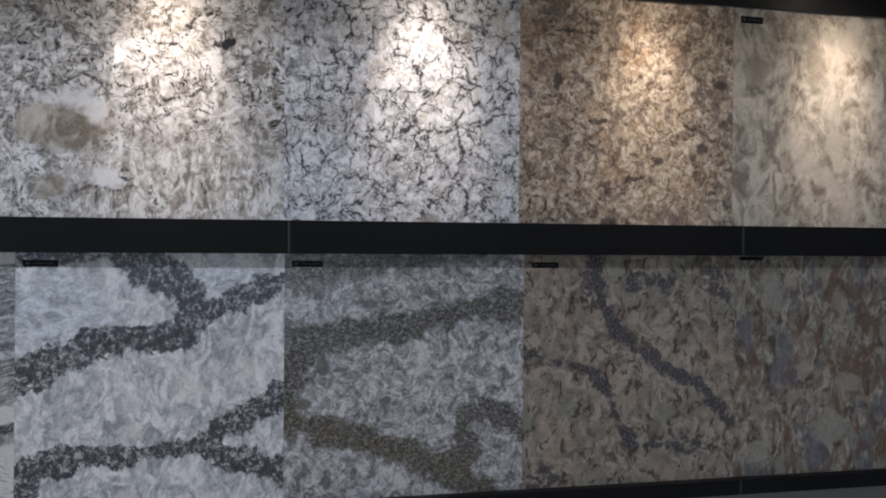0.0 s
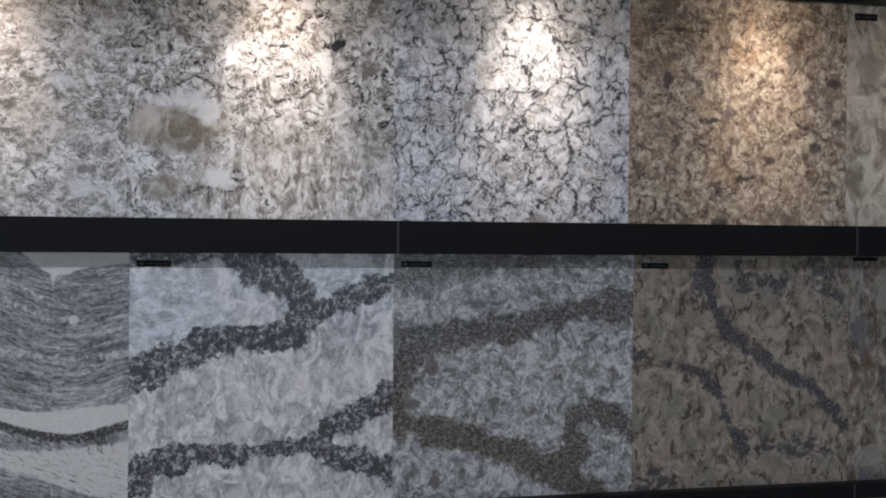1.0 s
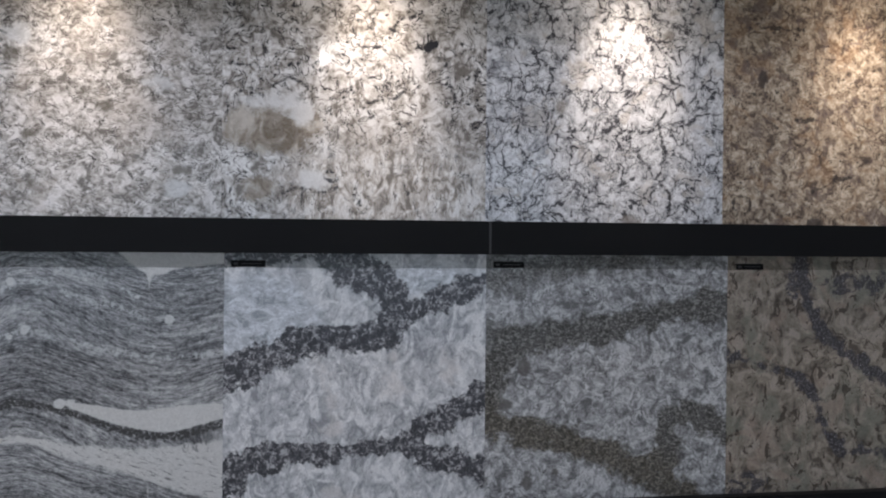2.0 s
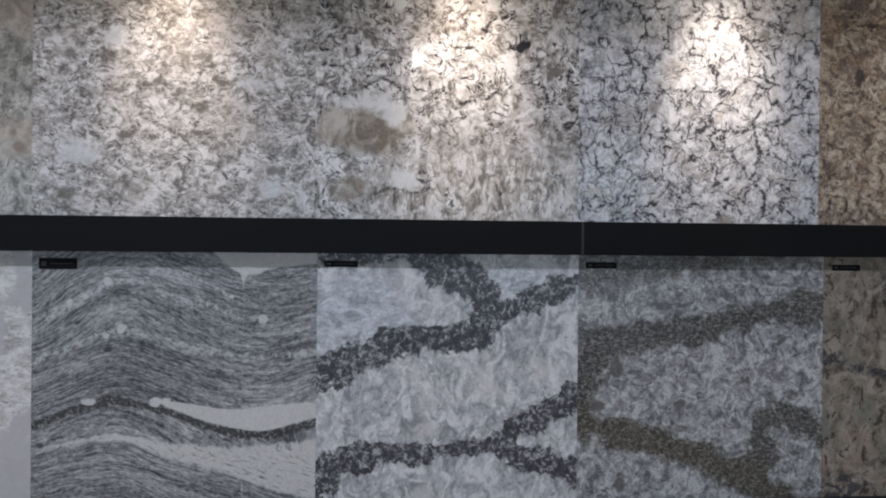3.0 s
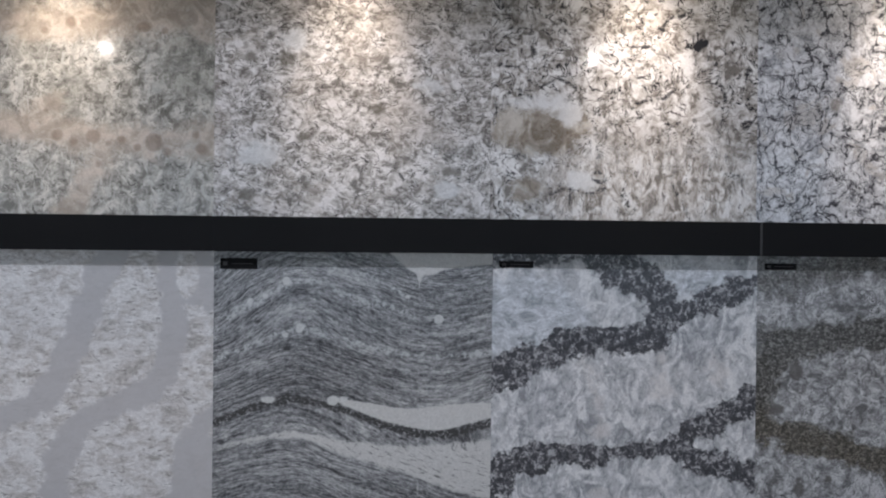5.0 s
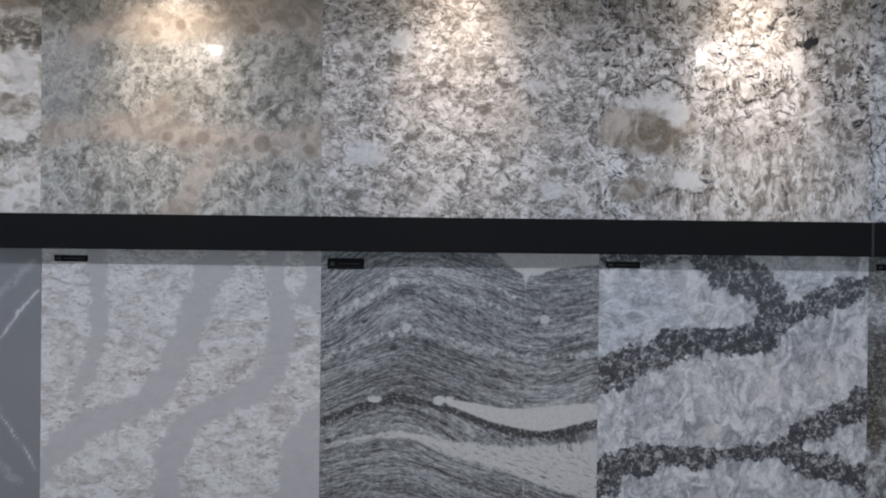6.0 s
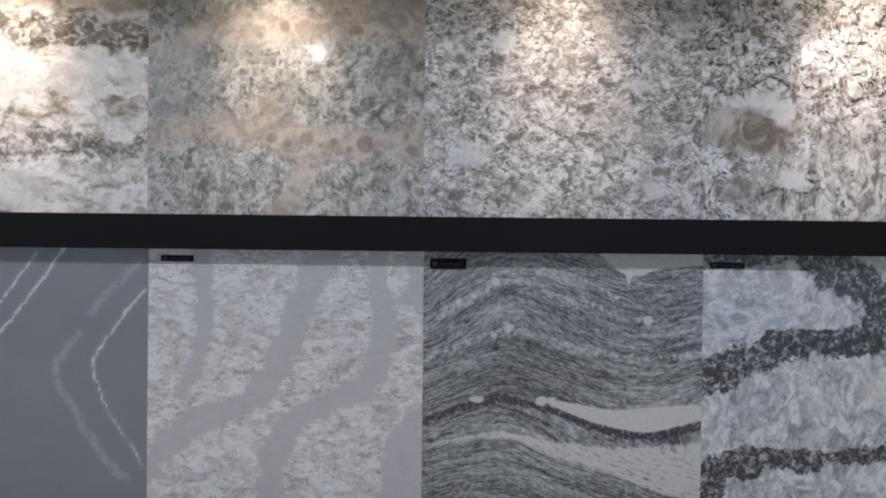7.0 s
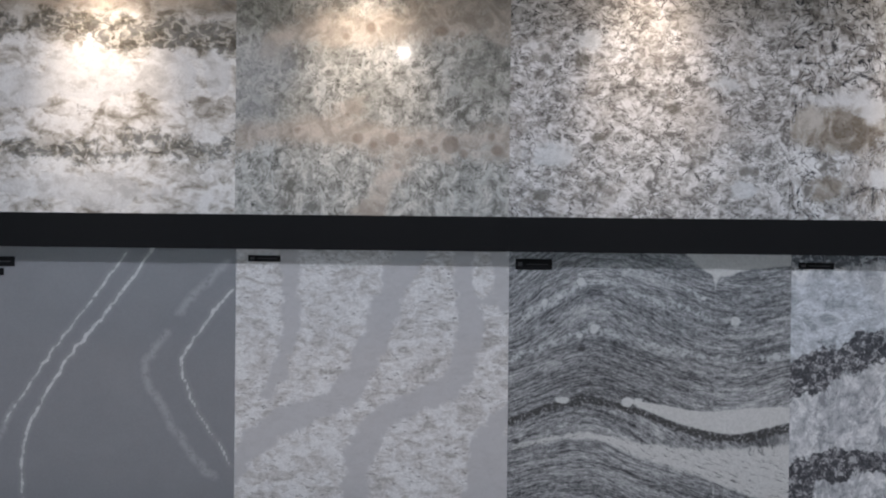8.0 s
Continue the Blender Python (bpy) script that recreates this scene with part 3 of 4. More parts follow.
def bands(lines, width, wobble=0.006):
    """Distance in metres to bent bands: each line is (half width in metres at its two ends, then points across and down the slab from 0 to 1).
    The way between the points is rounded and wanders a little, and the width swells and thins."""
    rng = np.random.default_rng(7)
    runs = []
    for h0, h1, *pts in lines:
        a = np.array([(u * width[0], width[1] * (1 - v)) for u, v in pts])
        n = 9 * (len(a) - 1)
        t = np.linspace(0, len(a) - 1, n + 1)
        ext = np.vstack([2 * a[0] - a[1], a, 2 * a[-1] - a[-2]])
        i = np.minimum(t.astype(int), len(a) - 2)
        f = (t - i)[:, None]
        p0, p1, p2, p3 = ext[i], ext[i + 1], ext[i + 2], ext[i + 3]
        q = 0.5 * (2 * p1 + (p2 - p0) * f + (2 * p0 - 5 * p1 + 4 * p2 - p3) * f ** 2 + (3 * p1 - p0 - 3 * p2 + p3) * f ** 3)
        amp = min(wobble, 0.5 * (h0 + h1) + 0.002)
        q = q + rng.normal(0, amp * 0.45, q.shape)
        h = (h0 + (h1 - h0) * t / t[-1]) * (1 + np.clip(rng.normal(0, 0.16, len(t)), -0.35, 0.35))
        runs.append((q, h))
    def f(x, z):
        best = np.full(x.shape, 9.0)
        for q, h in runs:
            for j in range(len(q) - 1):
                (ax, az), (bx, bz) = q[j], q[j + 1]
                dx, dz = bx - ax, bz - az
                t = np.clip(((x - ax) * dx + (z - az) * dz) / max(dx * dx + dz * dz, 1e-9), 0, 1)
                best = np.minimum(best, np.hypot(x - ax - t * dx, z - az - t * dz) - h[j] - (h[j + 1] - h[j]) * t)
        return best
    return f


def blobs(spots, width):
    """Distance to ovals: (across, down, half width, half height) in parts of the slab's width and height."""
    def f(x, z):
        best = np.full(x.shape, 9.0)
        for u, v, a, b in spots:
            r = np.hypot((x / width[0] - u) / a, (1 - z / width[1] - v) / b)
            best = np.minimum(best, (r - 1) * min(a * width[0], b * width[1]))
        return best
    return f


def curve(knots):
    ks = np.array(knots)
    def f(u):
        lo = np.linspace(-0.02, 1.02, 60)
        y = np.interp(lo, ks[:, 0], ks[:, 1])
        y = np.convolve(np.pad(y, 3, mode="edge"), np.ones(7) / 7, mode="valid")
        return np.interp(u, lo, y)
    return f


THICK = 0.020


def stone_slab(col, upper, material, fields, label, plate=None):
    """One slab with eased edges; its face carries the distance fields of its bands. The origin is its lower left corner."""
    gap = 0.00005
    edge = EDGE_UP if upper else EDGE_LOW
    x0, x1 = edge[col] + gap, edge[col + 1] - gap
    z0, z1 = (RAIL_HI - 0.006, TOP_Z + 0.004) if upper else (LOW_Z - 0.004, RAIL_LO + 0.006)
    w, h = x1 - x0, z1 - z0
    ease = 0.0005
    us = np.concatenate([[0], np.linspace(ease, w - ease, NU), [w]])
    vs = np.concatenate([[0], np.linspace(ease, h - ease, NV), [h]])
    gx, gz = np.meshgrid(us, vs)
    rim = np.zeros(gx.shape, bool)
    rim[0], rim[-1], rim[:, 0], rim[:, -1] = True, True, True, True
    gy = np.where(rim, ease, 0.0)
    rows, cols = gx.shape
    verts = np.stack([gx.ravel(), gy.ravel(), gz.ravel()], 1)
    n = len(verts)
    back = np.array([(0, THICK, 0), (w, THICK, 0), (w, THICK, h), (0, THICK, h)])
    i = np.arange(rows * cols).reshape(rows, cols)
    quads = np.stack([i[:-1, :-1].ravel(), i[:-1, 1:].ravel(), i[1:, 1:].ravel(), i[1:, :-1].ravel()], 1).tolist()
    low, high, lef, rig = i[0].tolist(), i[-1].tolist(), i[:, 0].tolist(), i[:, -1].tolist()
    quads += [[n, n + 1] + low[::-1], [n + 2, n + 3] + high, [n + 3, n] + lef, [n + 1, n + 2] + rig[::-1], [n + 1, n, n + 3, n + 2]]
    me = bpy.data.meshes.new("stone_slab")
    me.from_pydata(np.concatenate([verts, back]).tolist(), [], quads)
    allv = np.concatenate([verts, back])
    for name, f in fields((w, h)).items():
        at = me.attributes.new(name, "FLOAT", "POINT")
        at.data.foreach_set("value", f(allv[:, 0], allv[:, 2]).astype(np.float32))
    me.materials.append(material)
    me.polygons.foreach_set("use_smooth", np.zeros(len(me.polygons), bool))
    me.update()
    ob = new("stone_slab", me)
    ob.location = (x0, 0.0, z0)
    tagged(ob, label, "stone slab", "stone slab samples on the display wall")
    if plate:
        name_plate(ob, w, h, *plate)
        if col == 0:
            name_plate(ob, w, h, 0.04, 0.052, 0.060, 0.016, 0)
    return ob


def name_plate(slab, w, h, across, down, wide, tall, rows):
    """A small black label stuck on the slab's face, with unreadable print as grey bars."""
    cx, cz = across * w, h - down - 0.003
    p = slab_of("name_plate", cx, cx + wide, -0.0022, -0.0001, cz - tall, cz, PLATE_BLACK, slab, 0.0006, "small black plastic name plate")
    if rows:
        for k in range(rows):
            z = cz - tall * (k + 1) / (rows + 1)
            slab_of("print_bar", cx + wide * 0.30, cx + wide * 0.88, -0.0027, -0.00225, z - 0.0008, z + 0.0008, PLATE_PRINT, p)
        slab_of("print_mark", cx + wide * 0.07, cx + wide * 0.19, -0.0027, -0.00225, cz - tall * 0.68, cz - tall * 0.32, PLATE_PRINT, p, 0.0003)


def f_upper_a(s):
    return {"band": bands([(0.020, 0.028, (.30, .24), (.45, .27), (.52, .28), (.62, .30)), (0.028, 0.034, (.62, .30), (.78, .30), (.88, .32), (1.05, .33)),
                           (0.016, 0.014, (-.1, .29), (.14, .28), (.30, .24)),
                           (0.010, 0.018, (-.1, .74), (.14, .735), (.35, .745), (.50, .70), (.60, .695), (.72, .69)), (0.018, 0.022, (.70, .75), (.80, .74), (.90, .75), (1.05, .70)),
                           (0.012, 0.010, (.30, .76), (.55, .76), (.72, .74))], s),
            "patch": blobs([(.75, .45, .11, .12), (.93, .44, .06, .10), (.45, .45, .2, .10), (.15, .5, .2, .09), (.45, .9, .3, .07)], s),
            "cap": bands([(0.11, 0.11, (-.1, .0), (1.1, .03))], s)}


def f_upper_b(s):
    return {"band": bands([(0.02, 0.045, (.12, .36), (.24, .28), (.36, .27), (.5, .27), (.75, .24), (1.05, .22)), (0.018, 0.032, (-.05, .71), (.15, .67), (.35, .66), (.5, .69), (.75, .71), (1.05, .71)),
                           (0.03, 0.02, (.36, .66), (.42, .58)), (0.018, 0.03, (.62, .74), (.58, .84), (.50, .98))], s),
            "patch": blobs([(.10, .42, .14, .10), (.04, .55, .10, .08)], s),
            "deep": blobs([(.92, .42, .13, .13), (.47, .52, .05, .07), (.06, .22, .14, .07), (.36, .36, .08, .04), (.17, .57, .07, .05)], s),
            "dots": blobs([(.493, .269, .019, .020), (.403, .303, .013, .013), (.749, .283, .030, .018), (.823, .294, .012, .013), (.616, .305, .010, .010), (.450, .694, .019, .020),
                           (.504, .719, .015, .015), (.575, .696, .026, .026), (.628, .722, .009, .010), (.674, .707, .015, .015), (.729, .735, .014, .015), (.786, .716, .030, .035),
                           (.834, .749, .016, .016), (.935, .686, .012, .013), (.956, .738, .022, .020), (.229, .663, .010, .010), (.594, .800, .012, .013), (.408, .603, .008, .008)], s)}


def f_upper_c(s):
    return {"patch": blobs([(.155, .756, .080, .040), (.280, .310, .050, .030), (.784, .482, .070, .030), (.830, .870, .050, .030)], s),
            "chip": blobs([(.116, .905, .034, .022), (.329, .863, .016, .020), (.256, .393, .027, .030), (.127, .387, .020, .025), (.509, .518, .028, .014),
                           (.790, .514, .015, .012), (.582, .577, .022, .020), (.852, .810, .035, .018), (.318, .685, .022, .020)], s)}


def f_upper_d(s):
    lines = bands([(0.0026, 0.0026, (.01, .39), (.09, .40), (.16, .405)), (0.0026, 0.0034, (.19, .475), (.25, .445), (.31, .475)), (0.0026, 0.0026, (.06, .50), (.10, .485), (.15, .52)),
                   (0.002, 0.0034, (.08, .28), (.13, .31), (.16, .35)), (0.0026, 0.0026, (.51, .31), (.60, .315), (.67, .36)), (0.0034, 0.0026, (.62, .27), (.66, .20), (.72, .18)),
                   (0.0026, 0.0034, (.80, .44), (.86, .46), (.88, .52))], s)
    low = bands([(0.0026, 0.0026, (.22, .89), (.29, .865), (.36, .885), (.43, .865)), (0.0026, 0.0026, (.295, .87), (.30, .94)), (0.0026, 0.0026, (.38, .80), (.42, .81), (.42, .84), (.38, .83)),
                 (0.0034, 0.002, (.62, .52), (.66, .50), (.68, .47)), (0.0034, 0.0034, (.02, .55), (.01, .62)), (0.0026, 0.002, (.90, .80), (.94, .82), (.95, .90))], s)
    return {"patch": blobs([(.17, .655, .16, .09), (.27, .63, .08, .06), (.13, .87, .05, .04)], s), "pale": blobs([(.20, .54, .13, .035), (.30, .575, .05, .05), (.33, .84, .07, .04)], s),
            "chip": bands([(0.011, 0.007, (.765, .305), (.81, .285))], s), "drip": bands([(0.09, 0.09, (.35, .92), (.6, .88), (.85, .85))], s),
            "lines": lambda x, z: np.minimum(lines(x, z), low(x, z))}


def f_upper_e(s):
    return {"lines": bands([(0.0018, 0.0024, (.17, .885), (.24, .88), (.31, .87), (.40, .88), (.46, .91), (.53, .92)), (0.0026, 0.0034, (.75, .52), (.72, .58), (.74, .66), (.745, .73)),
                            (0.0026, 0.0034, (.73, .83), (.77, .88), (.76, .96)), (0.0034, 0.0026, (.76, .34), (.77, .40), (.83, .42)), (0.0026, 0.0026, (.55, .76), (.54, .84), (.62, .80)),
                            (0.0026, 0.0026, (.28, .50), (.27, .60), (.37, .62)), (0.0026, 0.0026, (.42, .64), (.48, .72), (.53, .78))], s, 0.012),
            "cluster": blobs([(.10, .47, .14, .09), (.05, .60, .08, .07), (.15, .93, .12, .06)], s),
            "dots": blobs([(.305, .52, .022, .022), (.76, .21, .02, .02), (.60, .985, .04, .025)], s)}


def f_upper_f(s):
    ring = lambda x, z: np.abs(np.hypot(x - 0.050, z - 0.052) - 0.022) - 0.004
    lines = bands([(0.003, 0.003, (.38, .85), (.46, .82), (.50, .78)), (0.004, 0.003, (.48, .80), (.57, .785)), (0.003, 0.003, (.32, .55), (.40, .54)), (0.003, 0.002, (.55, .34), (.50, .38)),
                   (0.003, 0.003, (.76, .55), (.86, .57)), (0.003, 0.002, (.15, .16), (.35, .165)), (0.004, 0.003, (.12, .44), (.20, .45))], s)
    return {"lines": lambda x, z: np.minimum(ring(x, z), lines(x, z)),
            "chip": blobs([(.17, .38, .020, .032), (.85, .65, .028, .024), (.63, .71, .02, .016), (.40, .98, .03, .02), (.94, .36, .04, .02)], s)}


def f_upper_g(s):
    return {"patch": blobs([(.13, .28, .07, .07), (.42, .26, .06, .09), (.50, .62, .05, .03)], s),
            "band": bands([(0.03, 0.02, (.62, .05), (.52, .25), (.50, .45), (.55, .7)), (0.012, 0.02, (.03, .15), (.04, .45)), (0.02, 0.03, (.30, .60), (.45, .75), (.62, .92)), (0.02, 0.015, (.75, .5), (.85, .8))], s)}


def f_lower_g(s):
    return {"patch": blobs([(.50, .80, .10, .07), (.20, .18, .05, .10), (.36, .52, .05, .06), (.60, .60, .06, .05), (.12, .88, .06, .05)], s)}


def f_lower_a(s):
    return {"vein": bands([(0.0030, 0.0022, (.70, .0), (.59, .17), (.49, .30), (.37, .45), (.27, .63), (.22, .76), (.215, 1.0)),
                           (0.0018, 0.0012, (.60, .02), (.485, .19), (.37, .34), (.25, .52), (.15, .68)),
                           (0.0024, 0.0016, (.99, .16), (.90, .28), (.815, .41), (.805, .475), (.855, .617), (.99, .83))], s),
            "soft": bands([(0.004, 0.004, (.97, .06), (.865, .17), (.79, .26)), (0.004, 0.006, (.745, .34), (.665, .475), (.74, .63), (.845, .80), (.92, .87)),
                           (0.003, 0.003, (.18, .62), (.10, .8), (.06, .95))], s)}


def f_lower_b(s):
    corner = lambda x, z: -((x / s[0] - 1.0) * 0.55 + ((1 - z / s[1]) - 0.60) * 0.30 + 0.02) * 0.9
    b = bands([(0.020, 0.014, (.195, -.02), (.205, .16), (.205, .31), (.165, .45), (.12, .56)),
               (0.030, 0.024, (.665, -.02), (.575, .16), (.53, .31), (.48, .42), (.40, .555), (.235, .64), (.09, .73), (-.02, .87)),
               (0.024, 0.028, (.83, -.02), (.85, .2), (.85, .36), (.80, .51), (.665, .575), (.50, .69), (.46, .82), (.45, 1.02)),
               (0.016, 0.016, (.85, .2), (1.02, .17)), (0.02, 0.02, (.96, -.02), (.99, .2)),
               (0.012, 0.05, (1.02, .58), (.93, .74), (.90, 1.02)), (0.03, 0.05, (1.0, .75), (1.0, 1.02))], s)
    return {"band": b, "patch": blobs([(.905, .11, .04, .075)], s)}


def f_lower_c(s):
    w, h = s
    # how far the layers are lifted along the slab, at four depths
    crest = curve([(-.05, .03), (.08, -.10), (.18, -.16), (.27, -.205), (.38, -.20), (.50, -.155), (.62, -.125), (.72, -.09), (.86, -.08), (1.05, -.11)])
    middle = curve([(-.05, .02), (.12, -.055), (.25, -.11), (.33, -.12), (.46, -.08), (.58, -.045), (.72, -.02), (.85, -.015), (1.05, -.05)])
    line = curve([(-.05, .66), (.0, .645), (.12, .585), (.26, .545), (.42, .575), (.54, .62), (.68, .675), (.79, .69), (.89, .675), (1.05, .62)])
    lens = curve([(-.05, .70), (.36, .60), (.42, .555), (.58, .577), (.68, .60), (.75, .593), (.89, .577), (1.05, .572)])
    foot = curve([(-.05, .775), (.0, .76), (.04, .75), (.16, .715), (.27, .706), (.36, .72), (.42, .76), (.55, .80), (.68, .843), (.86, .915), (1.05, .96)])
    rise = curve([(-.05, .765), (.03, .742), (.16, .70), (.27, .682), (.36, .69), (.45, .715), (.60, .735), (.75, .745), (.88, .73), (1.05, .71)])
    notch = curve([(-.05, -.2), (.55, -.08), (.60, .0), (.70, .07), (.735, .13), (.775, .085), (.86, .065), (1.05, .045)])
    def layer(x, z):
        u, v = x / w, 1 - z / h
        lifts = (crest(u), middle(u), line(u) - 0.645, foot(u) - 0.76)
        depths = (0.15, 0.36, 0.60, 0.76)
        off = lifts[0]
        for k in range(3):
            f = np.clip((v - depths[k]) / (depths[k + 1] - depths[k]), 0, 1)
            off = off + (lifts[k + 1] - lifts[k]) * f
        return -(v - off) * h
    def patch(x, z):
        u, v = x / w, 1 - z / h
        lensd = np.maximum(lens(u) - v, v - line(u)) * h * 0.8
        cleft = np.abs(u - .735) * w - np.clip(.145 - v, 0, 1) * h * 0.22
        nd = (v - notch(u)) * h * 0.7
        return np.minimum(np.minimum(lensd + 0.002, nd), cleft)
    def vein(x, z):
        u, v = x / w, 1 - z / h
        return (np.abs(v - line(u) - 0.014) * h - 0.0085)
    def fade(x, z):
        u, v = x / w, 1 - z / h
        d = np.maximum(rise(u) - v, v - foot(u)) * h
        return d
    dots = blobs([(.805, .262, .017, .018), (.128, .198, .010, .011), (.180, .178, .012, .010), (.255, .120, .014, .018), (.305, .297, .015, .018), (.255, .322, .010, .010),
                  (.195, .565, .026, .012), (.425, .568, .021, .018), (.463, .565, .014, .012), (.690, .178, .012, .008), (.07, .25, .010, .008)], s)
    knot = blobs([(.032, .723, .012, .010), (.260, .372, .014, .011), (.155, .272, .012, .008)], s)
    seam = bands([(0.005, 0.006, (-.02, .35), (.08, .24), (.18, .18), (.27, .125), (.38, .13), (.50, .185), (.62, .215), (.72, .255)),
                  (0.004, 0.005, (.0, .42), (.12, .365), (.25, .31), (.33, .30), (.46, .34), (.58, .375), (.72, .40), (.85, .405), (1.02, .38)),
                  (0.003, 0.003, (.40, .075), (.55, .10), (.69, .175))], s)
    return {"layer": layer, "patch": patch, "vein": vein, "fade": fade, "dots": dots, "knot": knot, "seam": seam}


def f_lower_d(s):
    return {"band": bands([(0.036, 0.028, (-.02, .49), (.16, .41), (.36, .335), (.56, .325), (.67, .25)), (0.036, 0.022, (.62, .27), (.80, .19), (1.02, .12)),
                           (0.042, 0.036, (.36, -.02), (.47, .06), (.59, .15), (.68, .25)), (0.014, 0.012, (-.02, .02), (.18, .025), (.36, .02)),
                           (0.036, 0.016, (-.02, .90), (.12, .80), (.36, .775), (.55, .76)), (0.018, 0.036, (.55, .76), (.72, .73), (.86, .64), (1.02, .56)),
                           (0.018, 0.036, (.68, .76), (.86, .82), (1.02, .86)), (0.02, 0.01, (-.02, .90), (.03, 1.02))], s),
            "patch": blobs([(.945, .69, .075, .035), (.460, .185, .03, .045), (.515, .18, .02, .025), (.44, .26, .10, .035)], s),
            "blue_sheen": blobs([(.14, .26, .20, .17), (.78, .12, .25, .06)], s),
            "cream": blobs([(.86, .46, .055, .045), (.40, .55, .02, .10), (.64, .50, .03, .08), (.42, .93, .06, .04), (.37, .45, .03, .03)], s)}


def f_lower_e(s):
    return {"band": bands([(0.036, 0.030, (-.02, .60), (.07, .40), (.25, .33), (.46, .31), (.70, .25), (1.02, .205)),
                           (0.030, 0.028, (-.02, .66), (.22, .72), (.46, .79), (.65, .88), (.75, .81), (.77, .68), (.90, .67), (1.02, .74)),
                           (0.022, 0.03, (.65, .88), (.85, 1.02))], s),
            "soft": bands([(0.05, 0.012, (-.02, .06), (.30, .05), (.55, .03), (.9, .0)), (0.02, 0.03, (.02, .3), (.03, .6))], s),
            "chip": blobs([(.155, .46, .03, .035), (.085, .605, .025, .02), (.17, .92, .02, .035), (.28, .88, .015, .015)], s),
            "brown": bands([(0.04, 0.04, (-.02, .68), (.3, .76), (.65, .88), (.85, 1.0))], s)}


def f_lower_f(s):
    return {"vein": bands([(0.008, 0.013, (-.02, .41), (.19, .475), (.31, .51), (.395, .61), (.45, .76), (.52, .82)), (0.010, 0.004, (.52, .82), (.68, .84)),
                           (0.016, 0.013, (.32, .02), (.37, .25), (.49, .39), (.68, .50), (.84, .59), (.98, .74))], s),
            "patch": blobs([(.60, .13, .13, .035), (.88, .12, .09, .05), (.10, .97, .14, .06), (.84, .84, .14, .035), (.30, .10, .05, .07), (.96, .2, .03, .06)], s)}


UPPER = [
    (stone_upper_a, f_upper_a, "cream polished stone slab with ragged dark brown bands", None),
    (stone_upper_b, f_upper_b, "sage grey polished stone slab with blush bands and round brown spots", None),
    (stone_upper_c, f_upper_c, "grey and white polished stone slab with fine swirls", None),
    (stone_upper_d, f_upper_d, "white polished stone slab with taupe clouds and black lines", None),
    (stone_upper_e, f_upper_e, "white polished stone slab with black crackle lines", None),
    (stone_upper_f, f_upper_f, "tan and brown polished stone slab with dark specks", None),
    (stone_upper_g, f_upper_g, "beige polished stone slab with flowing pale streaks", (0.035, 0.022, 0.066, 0.018, 1)),
]
LOWER = [
    (stone_lower_a, f_lower_a, "slate grey polished stone slab with thin white veins", (0.04, 0.026, 0.085, 0.022, 1)),
    (stone_lower_b, f_lower_b, "white mottled polished stone slab with smooth grey channels", (0.045, 0.017, 0.072, 0.014, 1)),
    (stone_lower_c, f_lower_c, "grey polished stone slab with wavy dark and white layers", (0.022, 0.018, 0.080, 0.024, 1)),
    (stone_lower_d, f_lower_d, "pale grey polished stone slab with charcoal bands", (0.025, 0.020, 0.076, 0.014, 1)),
    (stone_lower_e, f_lower_e, "grey polished stone slab with olive brown bands", (0.028, 0.020, 0.074, 0.014, 1)),
    (stone_lower_f, f_lower_f, "khaki polished stone slab with blue-black veins", (0.035, 0.022, 0.072, 0.014, 1)),
    (stone_lower_g, f_lower_g, "rust and sage streaked polished stone slab", (0.02, 0.006, 0.070, 0.010, 0)),
]
for upper, rows in ((True, UPPER), (False, LOWER)):
    for col, (mat_of, fields, label, plate) in enumerate(rows):
        stone_slab(col, upper, mat_of(), fields, label, plate)


# ---- black rails and hood ----
def rail(z0, z1, out, x0, x1, label):
    """A folded metal channel that holds the slabs: face with rolled edges and a lip behind each edge."""
    bm = bmesh.new()
    box(bm, x0 + 0.0018, x1 - 0.0018, -out, -out + 0.004, z0, z1, 0.0012)
    top = tagged(part("display_rail", bm, RAIL_BLACK), label, "rail", "black rails of the display wall")
    slab_of("upper_flange", x0 + 0.0018, x1 - 0.0018, -out + 0.004, 0.023, z1 - 0.003, z1, RAIL_BLACK, top)
    slab_of("lower_flange", x0 + 0.0018, x1 - 0.0018, -out + 0.004, 0.023, z0, z0 + 0.003, RAIL_BLACK, top)
    return top


SEAMS = [EDGE_UP[0] - 0.6, -0.065, 1.1445, 2.355, EDGE_UP[7] + 0.6]
for x0, x1 in zip(SEAMS, SEAMS[1:]):
    rail(RAIL_LO, RAIL_HI, RAIL_OUT, x0, x1, "matt black metal rail between the two rows of slabs")
    rail(LOW_Z - 0.038, LOW_Z, RAIL_OUT, x0, x1, "slim matt black metal rail under the lower slabs")
for x in SEAMS[1:-1]:
    for z0, z1 in ((RAIL_LO, RAIL_HI), (LOW_Z - 0.038, LOW_Z)):
        tagged(slab_of("joint_strip", x - 0.0026, x + 0.0026, -RAIL_OUT - 0.0016, -RAIL_OUT - 0.0001, z0 + 0.001, z1 - 0.001, RAIL_BLACK if x < 0 else JOINT_GREY, None, 0.0004),
               "thin black metal strip over a rail joint" if x < 0 else "thin grey metal strip over a rail joint", "joint strip", "strips over the rail joints")

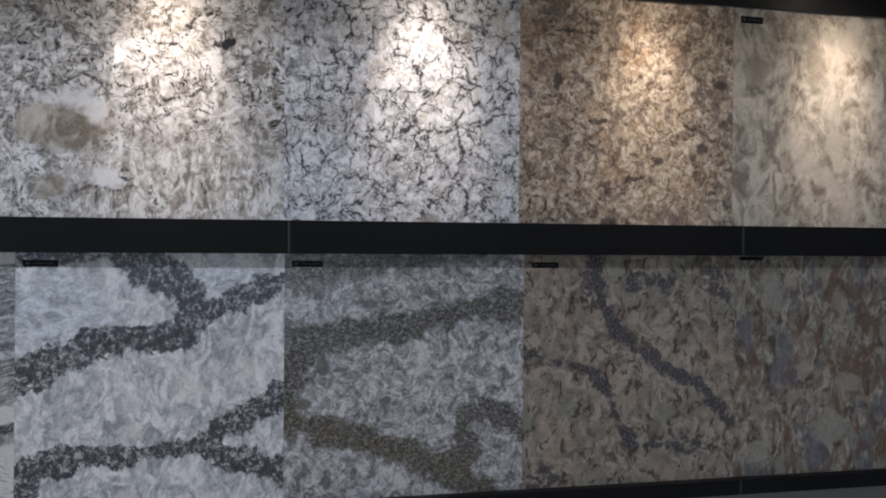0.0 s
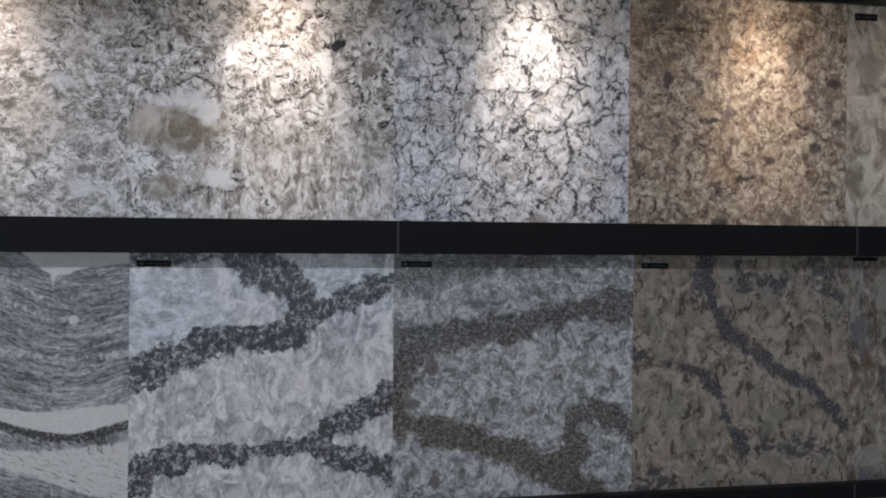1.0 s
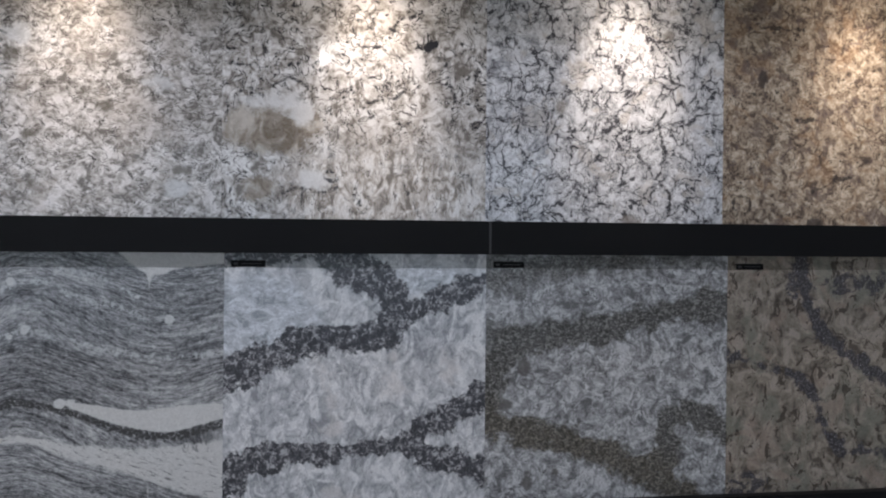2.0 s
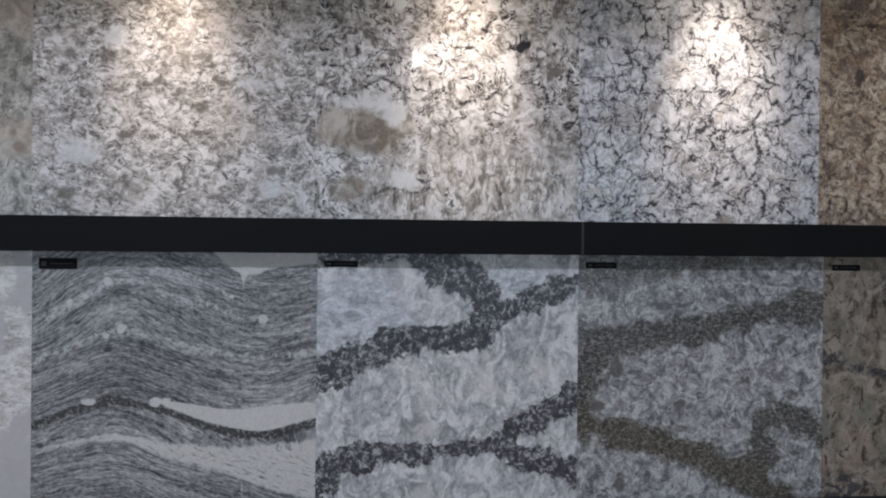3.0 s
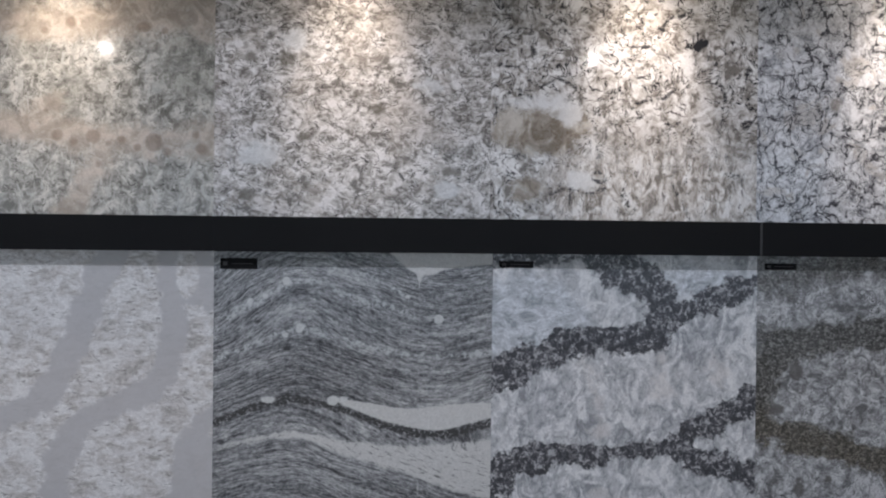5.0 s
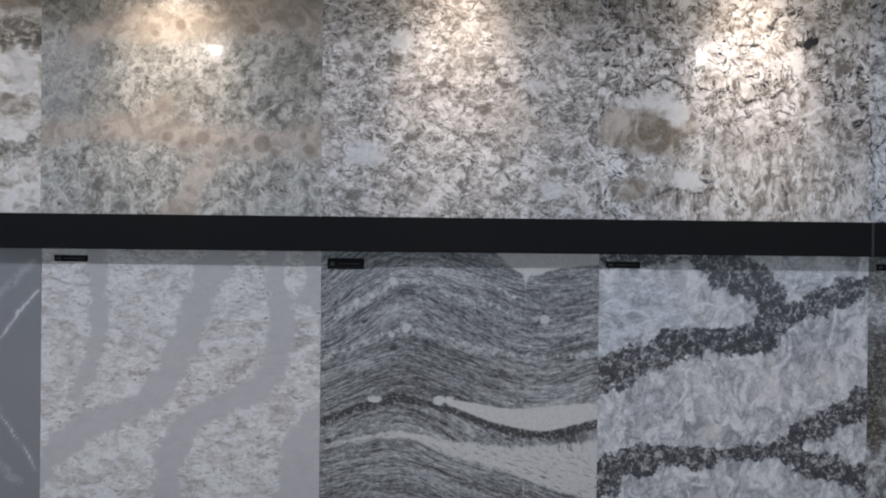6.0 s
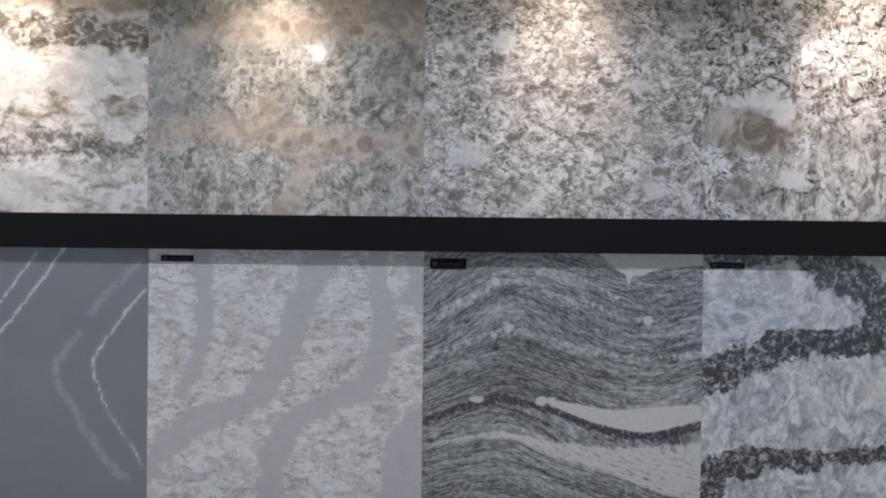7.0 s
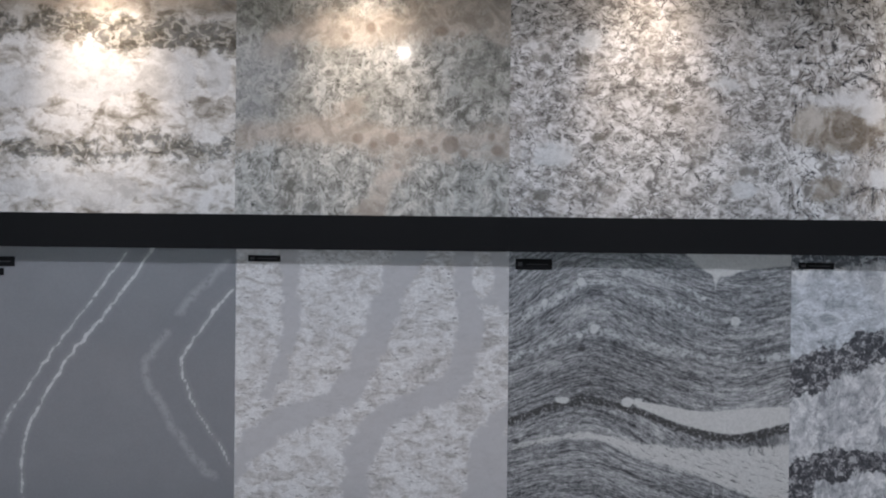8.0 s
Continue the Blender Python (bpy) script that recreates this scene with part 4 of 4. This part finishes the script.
fascia = slab_of("wall_fascia", EDGE_UP[0] - 0.6, EDGE_UP[7] + 0.6, -FASCIA_OUT, 0.023, TOP_Z, CEIL - 0.001, HOOD_BLACK, None, 0.002)
tagged(fascia, "satin black wall panel above the upper slabs", "wall panel", kind="structure")
# added out of view: keeps the ceiling panels' light off the slabs' top strip
bulkhead = slab_of("ceiling_light_blocker", ROOM_X0, ROOM_X1, -0.72, -0.60, EYE + 0.725, CEIL - 0.001, HOOD_BLACK)
tagged(bulkhead, "unseen black board added to shade the top of the slabs", "bulkhead", kind="structure")


def disc(bm, r0, r1, z0, z1, n=28):
    r = bmesh.ops.create_cone(bm, cap_ends=True, segments=n, radius1=r0, radius2=r1, depth=abs(z1 - z0))
    for v in r["verts"]:
        v.co.z += (z0 + z1) / 2
    return bm


def cylinder_between(bm, a, b, r0, r1, n=24):
    a, b = Vector(a), Vector(b)
    r = bmesh.ops.create_cone(bm, cap_ends=True, segments=n, radius1=r0, radius2=r1, depth=(b - a).length)
    m = Matrix.Translation((a + b) / 2) @ (b - a).to_track_quat("Z", "Y").to_matrix().to_4x4()
    bmesh.ops.transform(bm, matrix=m, verts=r["verts"])
    return bm


def track_spot(x, ax):
    """A small spot head on a stem from the ceiling, aimed at the slabs."""
    e = tagged(new("track_spotlight"), "small black spotlight head on a ceiling stem", "spotlight", "spotlights over the display wall")
    e.location = (x, -SPOT_OUT, CEIL)
    eye = Vector((0, 0, SPOT_Z - CEIL))
    way = (Vector((ax - x, SPOT_OUT, TOP_Z - 0.25 - SPOT_Z))).normalized()
    part("stem", cylinder_between(bmesh.new(), (0, 0, -0.001), eye - way * 0.06, 0.006, 0.006), HOOD_BLACK, e)
    part("head", cylinder_between(bmesh.new(), eye - way * 0.095, eye - way * 0.012, 0.026, 0.032), HOOD_BLACK, e)
    part("lens", cylinder_between(bmesh.new(), eye - way * 0.0119, eye - way * 0.006, 0.022, 0.018), LED_WARM, e, "glowing warm lens")


for x, ax, k in SPOTS:
    track_spot(x, ax)


def troffer(x, y):
    e = tagged(new("ceiling_light"), "long flat cool white ceiling light panel", "ceiling light", "ceiling light panels")
    e.location = (x, y, CEIL)
    part("diffuser", box(bmesh.new(), -0.58, 0.58, -0.13, 0.13, -0.012, -0.001), LED_COOL, e)
    for name, a in (("frame_side", (-0.62, -0.581)), ("frame_side", (0.581, 0.62))):
        slab_of(name, a[0], a[1], -0.17, 0.17, -0.018, -0.001, CHROME, e)
    for a in ((-0.17, -0.131), (0.131, 0.17)):
        slab_of("frame_side", -0.58, 0.58, a[0], a[1], -0.018, -0.001, CHROME, e)


for x, y in TROFFERS:
    troffer(x, y)


def dome(r, h):
    bm = bmesh.new()
    bmesh.ops.create_uvsphere(bm, u_segments=24, v_segments=12, radius=1.0)
    bmesh.ops.bisect_plane(bm, geom=bm.verts[:] + bm.edges[:] + bm.faces[:], plane_co=(0, 0, 0), plane_no=(0, 0, 1), clear_outer=True)
    for v in bm.verts:
        v.co = Vector((v.co.x * r, v.co.y * r, v.co.z * h - 0.0122))
    return bm


def pendant(x, y):
    """A small lamp on a thin stem: ceiling cup, stem, tapered shade and a domed lens."""
    e = tagged(new("pendant_light"), "small white pendant lamp on a thin ceiling stem", "pendant light", "pendant lamps across the room")
    e.location = (x, y, CEIL)
    drop = PENDANT_Z - CEIL
    part("ceiling_cup", disc(bmesh.new(), 0.030, 0.045, -0.030, -0.001), CEIL_PAINT, e)
    part("stem", disc(bmesh.new(), 0.006, 0.006, drop + 0.090, -0.030, 12), CHROME, e)
    part("shade", disc(bmesh.new(), 0.062, 0.030, drop - 0.010, drop + 0.092), CEIL_PAINT, e)
    lens = part("lens", dome(0.021, 0.026), LED_WHITE, e, "glowing white lens")
    lens.location = (0, 0, drop)


for x, y in PENDANTS:
    pendant(x, y)


# ---- back windows ----
FRAME_GREY = plain("grey_window_frame", (0.25, 0.25, 0.26), 0.4, 0.1, 10.0, 0.05)
glass = Sheet("window_glass")
glass.put(glass.bsdf.inputs["Transmission Weight"], 1.0)
glass.finish((0.95, 0.97, 0.98), 0.02)
for k in range(4):
    x0, x1 = WX0 + (WX1 - WX0) * k / 4, WX0 + (WX1 - WX0) * (k + 1) / 4
    win = tagged(new(f"window_{k + 1}"), "grey framed window in the wall across the room", "window", kind="structure")
    for a, b, c, d in ((x0, x1, WZ0, WZ0 + 0.05), (x0, x1, WZ1 - 0.05, WZ1), (x0, x0 + 0.05, WZ0 + 0.05, WZ1 - 0.05), (x1 - 0.05, x1, WZ0 + 0.05, WZ1 - 0.05)):
        slab_of("window_frame", a, b, ROOM_Y - 0.045, ROOM_Y - 0.005, c, d, FRAME_GREY, win)
    pane = slab_of("pane", x0 + 0.05, x1 - 0.05, ROOM_Y - 0.030, ROOM_Y - 0.024, WZ0 + 0.05, WZ1 - 0.05, glass.mat, win)
    pane.visible_shadow = False
